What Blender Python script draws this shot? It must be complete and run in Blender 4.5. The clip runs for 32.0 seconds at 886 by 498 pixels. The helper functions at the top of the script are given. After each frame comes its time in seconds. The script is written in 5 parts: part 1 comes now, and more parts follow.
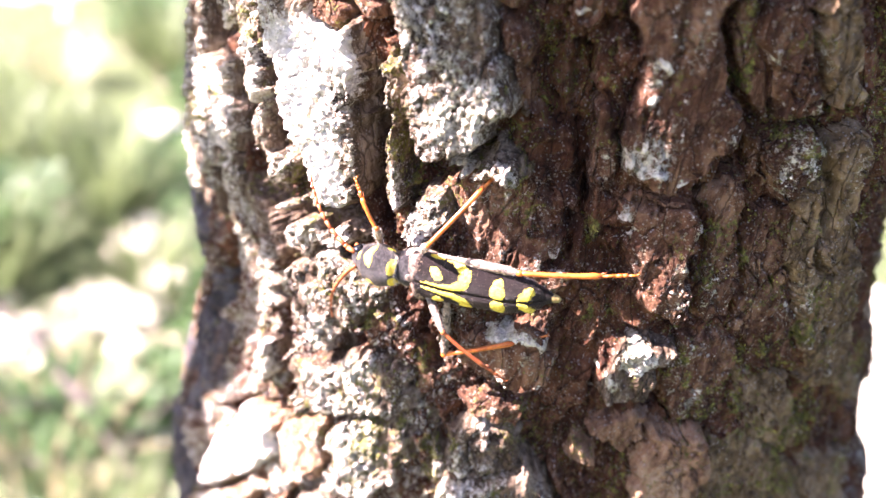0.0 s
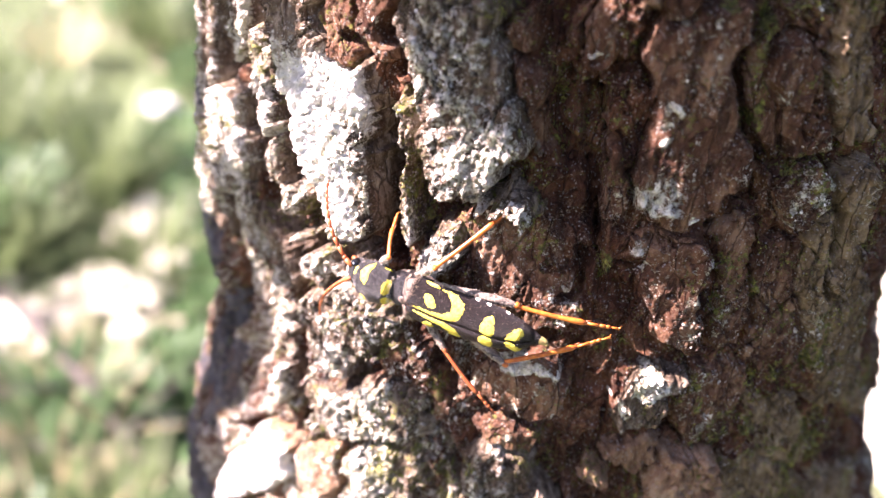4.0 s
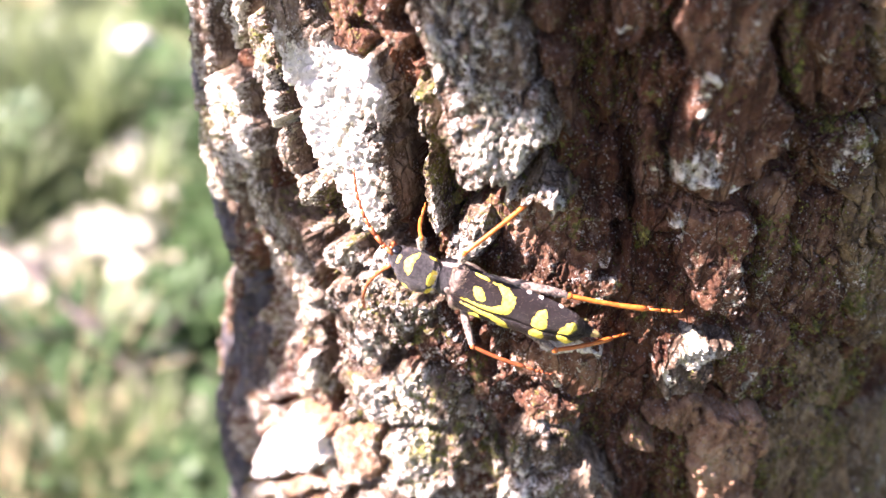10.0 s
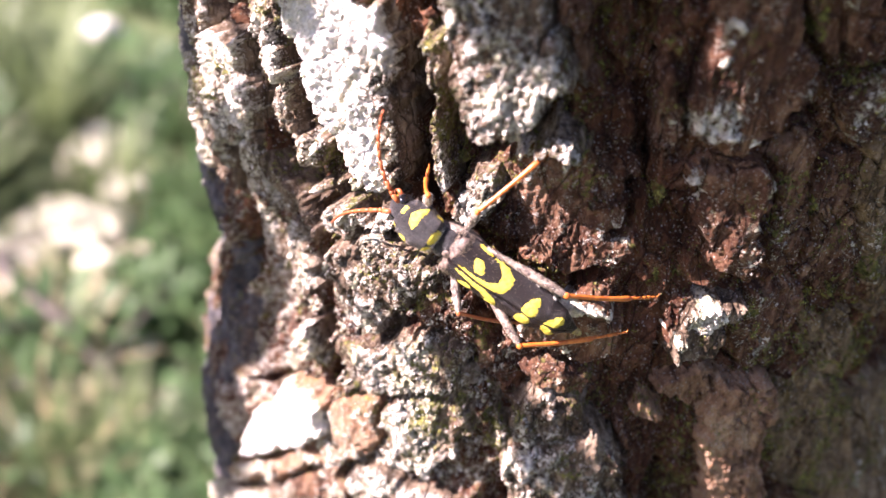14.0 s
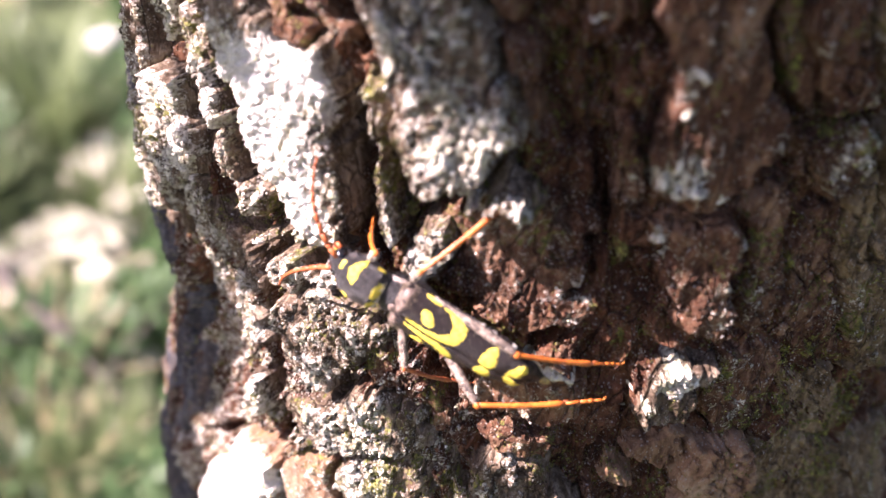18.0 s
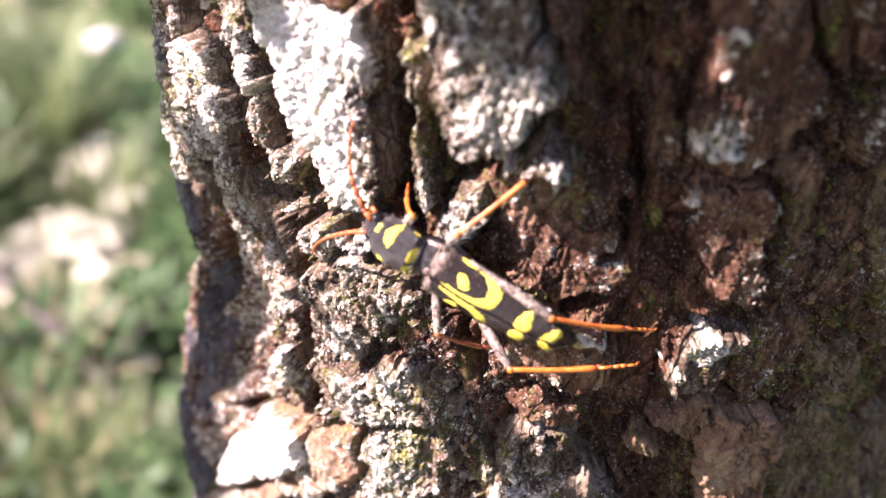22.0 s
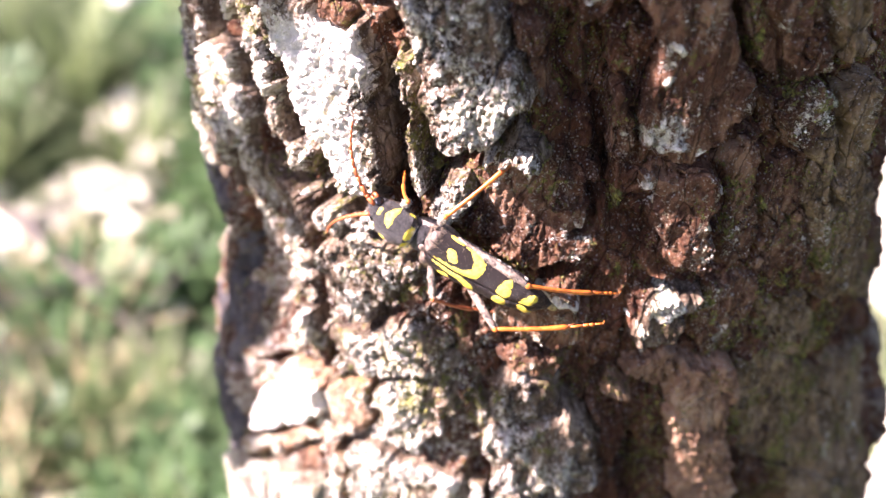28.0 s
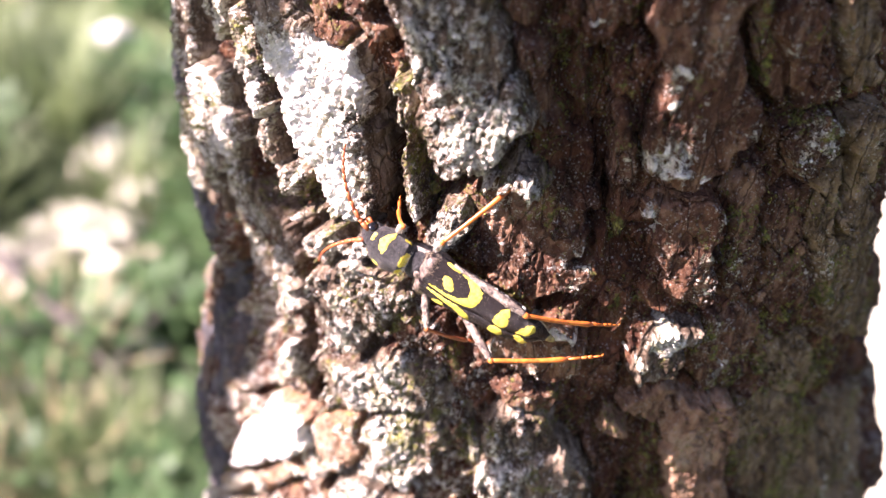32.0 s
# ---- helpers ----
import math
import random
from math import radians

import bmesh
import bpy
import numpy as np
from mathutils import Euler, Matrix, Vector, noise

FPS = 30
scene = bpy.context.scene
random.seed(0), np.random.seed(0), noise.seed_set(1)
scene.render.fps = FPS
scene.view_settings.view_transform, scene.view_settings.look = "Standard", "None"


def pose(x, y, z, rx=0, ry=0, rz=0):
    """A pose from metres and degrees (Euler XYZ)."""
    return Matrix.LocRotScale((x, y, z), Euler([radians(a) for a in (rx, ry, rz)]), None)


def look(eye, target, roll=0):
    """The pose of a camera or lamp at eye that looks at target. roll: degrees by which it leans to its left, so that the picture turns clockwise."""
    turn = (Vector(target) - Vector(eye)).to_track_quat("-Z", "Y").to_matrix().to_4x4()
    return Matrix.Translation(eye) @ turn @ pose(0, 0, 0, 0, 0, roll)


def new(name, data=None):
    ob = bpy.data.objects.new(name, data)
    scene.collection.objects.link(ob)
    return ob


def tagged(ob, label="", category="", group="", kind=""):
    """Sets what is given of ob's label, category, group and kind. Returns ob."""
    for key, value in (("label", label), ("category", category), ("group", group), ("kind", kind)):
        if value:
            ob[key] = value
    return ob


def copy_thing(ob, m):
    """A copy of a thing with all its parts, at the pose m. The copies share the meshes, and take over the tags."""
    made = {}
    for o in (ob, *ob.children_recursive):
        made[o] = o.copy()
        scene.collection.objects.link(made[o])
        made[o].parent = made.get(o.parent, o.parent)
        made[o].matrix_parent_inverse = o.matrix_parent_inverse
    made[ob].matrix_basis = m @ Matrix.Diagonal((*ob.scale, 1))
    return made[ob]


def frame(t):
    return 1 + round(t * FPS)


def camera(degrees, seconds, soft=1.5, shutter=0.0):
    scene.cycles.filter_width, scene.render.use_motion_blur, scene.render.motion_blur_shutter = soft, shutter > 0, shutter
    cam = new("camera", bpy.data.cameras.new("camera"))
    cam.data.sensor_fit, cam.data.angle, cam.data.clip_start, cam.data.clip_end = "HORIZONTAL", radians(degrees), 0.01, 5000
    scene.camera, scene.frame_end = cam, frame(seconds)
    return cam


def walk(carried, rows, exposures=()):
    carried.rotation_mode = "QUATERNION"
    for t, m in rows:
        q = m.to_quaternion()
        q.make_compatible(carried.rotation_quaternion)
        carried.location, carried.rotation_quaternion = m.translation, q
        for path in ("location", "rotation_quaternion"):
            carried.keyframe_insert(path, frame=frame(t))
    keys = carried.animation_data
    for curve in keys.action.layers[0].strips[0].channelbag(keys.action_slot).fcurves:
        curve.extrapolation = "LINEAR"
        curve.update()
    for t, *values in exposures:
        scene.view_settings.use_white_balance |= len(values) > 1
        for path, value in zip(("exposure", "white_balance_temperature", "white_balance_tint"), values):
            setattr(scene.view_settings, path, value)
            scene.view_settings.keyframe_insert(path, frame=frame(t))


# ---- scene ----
# camera: a phone held a hand's width from the bark, looking down at it
cam = camera(46.7, 32.0, 1.4)
METRES, EYE, TILT, LEAN, TURN = 0.108, 1.2, -32.4, -6.9, 0.0
ROWS = [
    (0.0, 0.0, 0.0, 0.0, 0.0, 0.0, -0.0),
    (0.5, 0.0014, 0.011, -0.0007, -0.02, 0.02, -0.07),
    (1.0, -0.0056, -0.0043, 0.0036, -0.03, 0.09, -0.07),
    (1.5, -0.0056, -0.0183, 0.0087, 0.32, -0.25, 0.17),
    (2.0, -0.0028, -0.0098, 0.0124, 0.54, -0.45, 0.42),
    (2.5, -0.0053, -0.0143, 0.0288, 0.49, -1.1, 0.59),
    (4.5, -0.0148, -0.009, 0.045, -0.1, -1.48, 0.76),
    (5.0, -0.0224, -0.0168, 0.0435, -0.12, -1.78, 0.75),
    (5.5, -0.0215, -0.0143, 0.0464, 0.16, -1.69, 0.83),
    (6.0, -0.0103, -0.0024, 0.0559, -0.12, -1.77, 0.91),
    (6.5, -0.0147, -0.0113, 0.0573, -0.21, -1.44, 0.72),
    (7.0, -0.0171, -0.0229, 0.0632, 0.23, -3.75, 1.41),
    (7.5, -0.0306, -0.0141, 0.0867, 1.49, -5.11, 2.78),
    (8.0, -0.0222, -0.0078, 0.1127, 1.36, -6.14, 4.45),
    (8.5, -0.0128, 0.0005, 0.1101, 0.87, -6.57, 5.69),
    (9.0, -0.0178, 0.0243, 0.1187, -0.11, -6.86, 5.83),
    (9.5, -0.0145, 0.0226, 0.1071, -0.03, -6.72, 5.63),
    (10.0, -0.0343, 0.0197, 0.0983, -0.78, -6.47, 5.71),
    (10.5, -0.0473, 0.0245, 0.1022, -1.48, -6.74, 6.1),
    (11.0, -0.0381, 0.0047, 0.0926, -1.47, -7.06, 6.33),
    (11.5, -0.0541, 0.0046, 0.0922, -2.23, -6.97, 5.94),
    (12.0, -0.0519, 0.0177, 0.0917, -1.96, -6.89, 5.97),
    (12.5, -0.0501, 0.0307, 0.0854, -2.04, -6.78, 5.81),
    (13.0, -0.0455, 0.053, 0.0859, -2.31, -7.34, 5.83),
    (13.5, -0.0616, 0.0409, 0.0728, -2.41, -7.06, 5.65),
    (15.5, -0.055, 0.0762, 0.0938, -2.54, -7.29, 5.57),
    (16.0, -0.0347, 0.0728, 0.0914, -1.84, -6.99, 5.55),
    (16.5, -0.0257, 0.0481, 0.0842, -2.62, -6.66, 5.58),
    (17.0, -0.0265, 0.0563, 0.0878, -2.15, -6.35, 5.58),
    (17.5, -0.0292, 0.0838, 0.0843, -2.15, -6.1, 5.4),
    (18.0, -0.0198, 0.0977, 0.0969, -2.16, -6.46, 5.49),
    (18.5, -0.0346, 0.0982, 0.0865, -2.52, -6.3, 5.36),
    (19.0, -0.0428, 0.106, 0.0867, -2.22, -6.7, 5.27),
    (19.5, -0.0397, 0.1074, 0.0875, -2.32, -6.66, 5.23),
    (20.0, -0.0453, 0.0998, 0.0803, -2.33, -6.55, 5.11),
    (20.5, -0.0394, 0.1187, 0.0888, -2.44, -6.73, 5.17),
    (21.0, -0.0443, 0.118, 0.0782, -2.52, -6.47, 5.11),
    (21.5, -0.0427, 0.1, 0.0758, -2.33, -6.41, 5.19),
    (22.0, -0.0469, 0.0924, 0.0754, -2.38, -6.28, 5.18),
    (22.5, -0.0371, 0.0595, 0.087, -2.15, -6.68, 5.55),
    (23.0, -0.0247, 0.0145, 0.091, -1.78, -6.85, 5.68),
    (23.5, -0.0267, 0.0269, 0.0948, -1.96, -6.84, 5.55),
    (24.0, -0.026, 0.0193, 0.085, -2.34, -7.06, 5.4),
    (24.5, -0.0245, 0.0308, 0.0852, -2.19, -6.96, 5.48),
    (26.5, -0.0274, 0.0341, 0.0891, -2.17, -6.58, 5.2),
    (27.0, -0.0379, 0.0381, 0.0819, -2.2, -6.64, 5.16),
    (27.5, -0.0371, 0.02, 0.0945, -2.05, -7.46, 5.45),
    (28.0, -0.0224, -0.0155, 0.1083, -0.99, -9.13, 6.36),
    (28.5, -0.0364, -0.0085, 0.1106, -1.06, -8.8, 6.24),
    (29.0, -0.0313, 0.0064, 0.1143, -1.11, -8.0, 6.05),
    (29.5, -0.0191, -0.0055, 0.105, -0.96, -7.58, 6.0),
    (30.0, -0.0186, -0.0267, 0.0958, -1.17, -7.23, 5.82),
    (30.5, -0.0225, -0.0376, 0.0912, -1.45, -7.05, 5.77),
    (31.0, -0.0327, -0.0323, 0.0854, -1.54, -6.64, 5.62),
    (31.5, -0.0358, -0.0183, 0.0942, -1.55, -7.1, 5.59),
    (32.0, -0.0335, 0.0054, 0.0943, -1.89, -6.77, 5.38),
]
EXPOSURES = [(t, stops + 0.45, 6250, 42) for t, stops in ((0.0, 2.80), (1.0, 3.18), (2.0, 2.70), (5.0, 2.35), (6.0, 2.95), (7.0, 2.90), (8.0, 2.78), (9.0, 2.60), (10.0, 2.40), (11.0, 2.15), (12.0, 2.05), (13.0, 1.95), (17.0, 1.88), (20.0, 1.83), (23.0, 1.88), (24.0, 1.93), (27.0, 2.83), (28.0, 2.25), (30.0, 2.08), (32.0, 2.05))]
walk(cam, [(t, pose(0, 0, EYE, TILT, LEAN, TURN) @ pose(METRES * x, METRES * y, METRES * z, 90 + pitch, roll, yaw)) for t, x, y, z, yaw, pitch, roll in ROWS], EXPOSURES)
# a small phone lens: aperture about a millimetre and a half wide, focused on the insect
cam.data.dof.use_dof = True
cam.data.dof.focus_distance = 0.079
cam.data.dof.aperture_fstop = 27.0

# ---- light ----
TRUNK = Vector((0.01916, 0.10392, 0.0))      # the trunk's axis
SUN_TURN, SUN_UP = radians(-89), radians(40)   # round the trunk from the side that is looked at; height
SUN = Vector((math.sin(SUN_TURN) * math.cos(SUN_UP), -math.cos(SUN_TURN) * math.cos(SUN_UP), math.sin(SUN_UP)))
world = bpy.data.worlds.new("sky")
scene.world = world
world.use_nodes = True
sky = world.node_tree.nodes.new("ShaderNodeTexSky")
sky.sky_type, sky.sun_disc = "NISHITA", False
sky.sun_elevation, sky.sun_rotation = SUN_UP, math.atan2(SUN.x, SUN.y)
world.node_tree.links.new(sky.outputs[0], world.node_tree.nodes["Background"].inputs[0])
world.node_tree.nodes["Background"].inputs[1].default_value = 0.05
sun = new("sun", bpy.data.lights.new("sun", "SUN"))
sun.data.energy, sun.data.angle, sun.data.color = 5.0, radians(0.53), (1.0, 0.95, 0.86)
sun.matrix_world = look(TRUNK + SUN * 20, TRUNK)

# ---- materials ----


class Nodes:
    """A node material in the making."""

    def __init__(self, name, rough=0.8, metal=0.0):
        self.mat = bpy.data.materials.new(name)
        self.mat.use_nodes = True
        self.tree = self.mat.node_tree
        self.bsdf = self.tree.nodes["Principled BSDF"]
        self.bsdf.inputs["Roughness"].default_value = rough
        self.bsdf.inputs["Metallic"].default_value = metal
        self.place = self.tree.nodes.new("ShaderNodeTexCoord").outputs["Object"]

    def put(self, socket, value):
        if isinstance(value, bpy.types.NodeSocket):
            self.tree.links.new(value, socket)
        else:
            socket.default_value = value

    def stretch(self, sx, sy, sz):
        n = self.tree.nodes.new("ShaderNodeMapping")
        n.inputs["Scale"].default_value = (sx, sy, sz)
        self.tree.links.new(self.place, n.inputs[0])
        return n.outputs[0]

    def shaken(self, vector, scale, amount):
        """The vector, pushed about by noise, so that lines along cells waver."""
        n = self.tree.nodes.new("ShaderNodeTexNoise")
        self.tree.links.new(vector, n.inputs["Vector"])
        n.inputs["Scale"].default_value, n.inputs["Detail"].default_value = scale, 3
        out = self.tree.nodes.new("ShaderNodeVectorMath")
        out.operation = "MULTIPLY_ADD"
        self.tree.links.new(n.outputs["Color"], out.inputs[0])
        out.inputs[1].default_value = (amount, amount, amount)
        self.tree.links.new(vector, out.inputs[2])
        return out.outputs[0]

    def noise(self, scale, detail=4, rough=0.6, vector=None, distort=0.0):
        n = self.tree.nodes.new("ShaderNodeTexNoise")
        self.tree.links.new(vector or self.place, n.inputs["Vector"])
        n.inputs["Scale"].default_value, n.inputs["Detail"].default_value = scale, detail
        n.inputs["Roughness"].default_value, n.inputs["Distortion"].default_value = rough, distort
        return n.outputs["Fac"]

    def cells(self, scale, feature="F1", vector=None):
        n = self.tree.nodes.new("ShaderNodeTexVoronoi")
        n.feature = feature
        self.tree.links.new(vector or self.place, n.inputs["Vector"])
        n.inputs["Scale"].default_value = scale
        return n.outputs["Distance"]

    def ramp(self, fac, *stops):
        n = self.tree.nodes.new("ShaderNodeValToRGB")
        while len(n.color_ramp.elements) < len(stops):
            n.color_ramp.elements.new(0.5)
        for e, (at, c) in zip(n.color_ramp.elements, stops):
            e.position = at
            e.color = (*c, 1) if isinstance(c, tuple) else (c, c, c, 1)
        self.put(n.inputs[0], fac)
        return n.outputs[0]

    def mix(self, fac, a, b, how="MIX"):
        n = self.tree.nodes.new("ShaderNodeMix")
        n.data_type, n.blend_type = "RGBA", how
        self.put(n.inputs[0], fac)
        for s, v in ((n.inputs[6], a), (n.inputs[7], b)):
            self.put(s, (*v, 1) if isinstance(v, tuple) else v)
        return n.outputs[2]

    def sums(self, a, b, how="ADD"):
        n = self.tree.nodes.new("ShaderNodeMath")
        n.operation = how
        self.put(n.inputs[0], a)
        self.put(n.inputs[1], b)
        return n.outputs[0]

    def attribute(self, name):
        n = self.tree.nodes.new("ShaderNodeAttribute")
        n.attribute_name = name
        return n.outputs["Fac"]

    def chance(self):
        return self.tree.nodes.new("ShaderNodeObjectInfo").outputs["Random"]

    def island(self):
        return self.tree.nodes.new("ShaderNodeNewGeometry").outputs["Random Per Island"]

    def bump(self, height, distance, strength=1.0):
        n = self.tree.nodes.new("ShaderNodeBump")
        n.inputs["Strength"].default_value, n.inputs["Distance"].default_value = strength, distance
        self.put(n.inputs["Height"], height)
        self.tree.links.new(n.outputs[0], self.bsdf.inputs["Normal"])

    def colour(self, value):
        self.put(self.bsdf.inputs["Base Color"], (*value, 1) if isinstance(value, tuple) else value)
        return self.mat


def bark(name, dark, mid, light, shakes=0.8):
    """Bark with crusts of pale lichen and cushions of moss where the relief carries them."""
    m = Nodes(name, 0.85)
    m.bsdf.inputs["Specular IOR Level"].default_value = 0.22
    tall = m.stretch(1, 1, 0.35)
    grain = m.noise(900, 6, 0.7, tall, 0.6)
    patch = m.noise(160, 4, 0.6)
    base = m.ramp(m.sums(m.sums(grain, 0.62, "MULTIPLY"), m.sums(patch, 0.38, "MULTIPLY")), (0.39, dark), (0.5, mid), (0.62, light))
    specks = m.sums(m.ramp(m.cells(2700), (0.16, 1.0), (0.3, 0.0)), m.ramp(m.noise(420, 3), (0.4, 0.0), (0.52, 1.0)), "MULTIPLY")
    base = m.mix(m.sums(specks, 0.75, "MULTIPLY"), base, (0.42, 0.37, 0.31))
    scurf = m.sums(m.ramp(m.noise(2300, 5, 0.8, None, 1.2), (0.54, 0.0), (0.6, 1.0)), m.ramp(m.noise(210, 3), (0.42, 0.0), (0.58, 0.8)), "MULTIPLY")
    base = m.mix(scurf, base, (0.3, 0.205, 0.13))
    rust = m.sums(m.ramp(m.noise(700, 4, 0.7, tall), (0.52, 0.0), (0.62, 1.0)), m.ramp(m.noise(120, 2), (0.5, 0.0), (0.65, 0.35)), "MULTIPLY")
    base = m.mix(rust, base, (0.16, 0.06, 0.028))
    split = m.ramp(m.cells(420, "DISTANCE_TO_EDGE", m.shaken(tall, 700, 0.0009)), (0.0, shakes), (0.035, 0.0))
    base = m.mix(split, base, dark)
    crust = m.cells(3300)
    pale = m.ramp(m.noise(1500, 5, 0.7), (0.36, (0.34, 0.275, 0.195)), (0.45, (0.72, 0.64, 0.51)), (0.54, (0.92, 0.86, 0.73)))
    pale = m.mix(m.ramp(m.noise(420, 4), (0.46, 0.0), (0.66, 0.6)), pale, (0.52, 0.5, 0.22))
    pale = m.mix(m.ramp(crust, (0.4, 0.0), (0.8, 0.35)), pale, mid)
    # thickest lichen whitened further, sun glare put into its colour
    pale = m.mix(m.ramp(m.attribute("lichen"), (0.72, 0.0), (1.0, 0.7)), pale, (0.9, 0.87, 0.79))
    cover = m.ramp(m.sums(m.attribute("lichen"), m.sums(m.sums(m.noise(1900, 6, 0.85), 0.5, "SUBTRACT"), 2.6, "MULTIPLY"), "ADD"), (0.41, 0.0), (0.5, 1.0))
    base = m.mix(cover, base, pale)
    green = m.ramp(m.noise(2200, 4, 0.7), (0.3, (0.045, 0.045, 0.013)), (0.5, (0.15, 0.15, 0.032)), (0.7, (0.4, 0.38, 0.07)))
    wet = m.ramp(m.sums(m.attribute("moss"), m.sums(m.sums(m.noise(1700, 5, 0.8), 0.5, "SUBTRACT"), 3.2, "MULTIPLY"), "ADD"), (0.46, 0.0), (0.62, 0.9))
    base = m.mix(wet, base, green)
    relief = m.sums(m.sums(m.sums(m.noise(2600, 6, 0.75), 1.4, "MULTIPLY"), m.sums(grain, 1.5, "MULTIPLY")), m.sums(m.sums(crust, cover, "MULTIPLY"), split), "SUBTRACT")
    m.bump(relief, 0.00028, 1.0)
    return m.colour(base)


BARK = {
    "floor": bark("inner_bark", (0.028, 0.0098, 0.0043), (0.088, 0.0308, 0.0134), (0.235, 0.102, 0.049)),
    "gray": bark("grey_bark", (0.042, 0.026, 0.015), (0.148, 0.099, 0.06), (0.45, 0.35, 0.24)),
    "brown": bark("brown_bark", (0.036, 0.0138, 0.0066), (0.117, 0.0487, 0.0238), (0.335, 0.187, 0.104)),
    "red": bark("red_brown_bark", (0.044, 0.0174, 0.0087), (0.14, 0.0595, 0.029), (0.34, 0.19, 0.102)),
    # the left limb's sky-lit shade, put into the bark colour as blue-grey
    "shade_grey": bark("shade_grey_bark", (0.034, 0.033, 0.036), (0.088, 0.085, 0.093), (0.21, 0.205, 0.22)),
    "ribbed": bark("ribbed_grey_bark", (0.08, 0.051, 0.025), (0.225, 0.145, 0.073), (0.42, 0.3, 0.17)),
    "tan": bark("tan_bark", (0.14, 0.07, 0.037), (0.34, 0.19, 0.104), (0.46, 0.32, 0.2), 0.2),
}


def grain_material(name, *stops):
    """Matt grains, each of its own shade."""
    m = Nodes(name, 0.9)
    tone = m.sums(m.sums(m.island(), 0.7, "MULTIPLY"), m.sums(m.noise(500, 3), 0.3, "MULTIPLY"))
    m.bump(m.noise(9000, 3, 0.7), 0.00004, 0.7)
    return m.colour(m.ramp(tone, *stops))


def plain(name, a, b, scale, rough=0.5, bump=0.0, spec=0.5):
    m = Nodes(name, rough)
    m.bsdf.inputs["Specular IOR Level"].default_value = spec
    n = m.noise(scale, 5, 0.65)
    if bump:
        m.bump(m.cells(scale * 2.5), bump, 0.8)
    return m.colour(m.ramp(n, (0.35, a), (0.65, b)))


BLACK = plain("black_brown_velvet", (0.004, 0.003, 0.003), (0.021, 0.0112, 0.0105), 5200, 0.4, 0.00016, 0.28)
GRANULAR = plain("granular_black_cuticle", (0.004, 0.0035, 0.004), (0.07, 0.064, 0.064), 5200, 0.36, 0.00024, 0.5)
YELLOW = plain("yellow_down", (0.6, 0.42, 0.012), (0.92, 0.79, 0.1), 5000, 0.75, 0.00009)
ORANGE = plain("orange_cuticle", (0.42, 0.085, 0.012), (0.68, 0.2, 0.025), 2500, 0.35)
RUST = plain("red_brown_cuticle", (0.28, 0.06, 0.02), (0.45, 0.12, 0.03), 2500, 0.4)
FEMUR = plain("dark_downy_cuticle", (0.02, 0.013, 0.01), (0.36, 0.27, 0.2), 2600, 0.55)
DOWN = plain("pale_down", (0.45, 0.38, 0.3), (0.8, 0.74, 0.6), 5000, 0.8)
EYE_MAT = plain("dark_eye", (0.004, 0.004, 0.005), (0.01, 0.01, 0.012), 6000, 0.15)
TAIL = plain("pale_tail", (0.1, 0.065, 0.025), (0.42, 0.32, 0.1), 3600, 0.6)
FAWN = plain("fawn_hair", (0.2, 0.13, 0.075), (0.6, 0.47, 0.32), 5000, 0.7)
SHOULDER = plain("pinkish_shoulder", (0.02, 0.013, 0.01), (0.24, 0.17, 0.13), 3200, 0.55)

LICHEN_GRAIN = grain_material("lichen_grains", (0.08, (0.45, 0.39, 0.29)), (0.32, (0.74, 0.68, 0.56)), (0.6, (0.9, 0.85, 0.73)), (0.78, (0.58, 0.57, 0.36)))
MOSS_GRAIN = grain_material("moss_grains", (0.15, (0.06, 0.06, 0.015)), (0.5, (0.2, 0.195, 0.04)), (0.75, (0.48, 0.46, 0.09)))


def leaf_material(name, a, b):
    m = Nodes(name, 0.55)
    m.bsdf.inputs["Transmission Weight"].default_value = 0.0
    c = m.ramp(m.island(), (0.1, a), (0.9, b))
    c = m.mix(m.sums(m.noise(60, 3), 0.35, "MULTIPLY"), c, b)
    m.put(m.bsdf.inputs["Base Color"], c)
    shine = m.tree.nodes.new("ShaderNodeBsdfTranslucent")
    m.tree.links.new(c, shine.inputs[0])
    both = m.tree.nodes.new("ShaderNodeMixShader")
    both.inputs[0].default_value = 0.4
    m.tree.links.new(m.bsdf.outputs[0], both.inputs[1])
    m.tree.links.new(shine.outputs[0], both.inputs[2])
    m.tree.links.new(both.outputs[0], m.tree.nodes["Material Output"].inputs["Surface"])
    return m.mat


LEAF = leaf_material("leaf_green", (0.04, 0.095, 0.025), (0.105, 0.2, 0.055))
SHRUB = leaf_material("shrub_leaf", (0.042, 0.09, 0.028), (0.105, 0.185, 0.06))
GRASS = leaf_material("grass_blade", (0.085, 0.13, 0.045), (0.21, 0.26, 0.105))
STRAW = leaf_material("dry_grass", (0.4, 0.33, 0.17), (0.62, 0.54, 0.32))
LITTER = leaf_material("dry_leaf", (0.3, 0.22, 0.14), (0.72, 0.62, 0.46))
STONE = plain("pale_stone", (0.45, 0.42, 0.36), (0.68, 0.64, 0.56), 9, 0.85, 0.01)
TWIG = plain("twig_bark", (0.05, 0.04, 0.032), (0.12, 0.095, 0.075), 60, 0.85, 0.001)


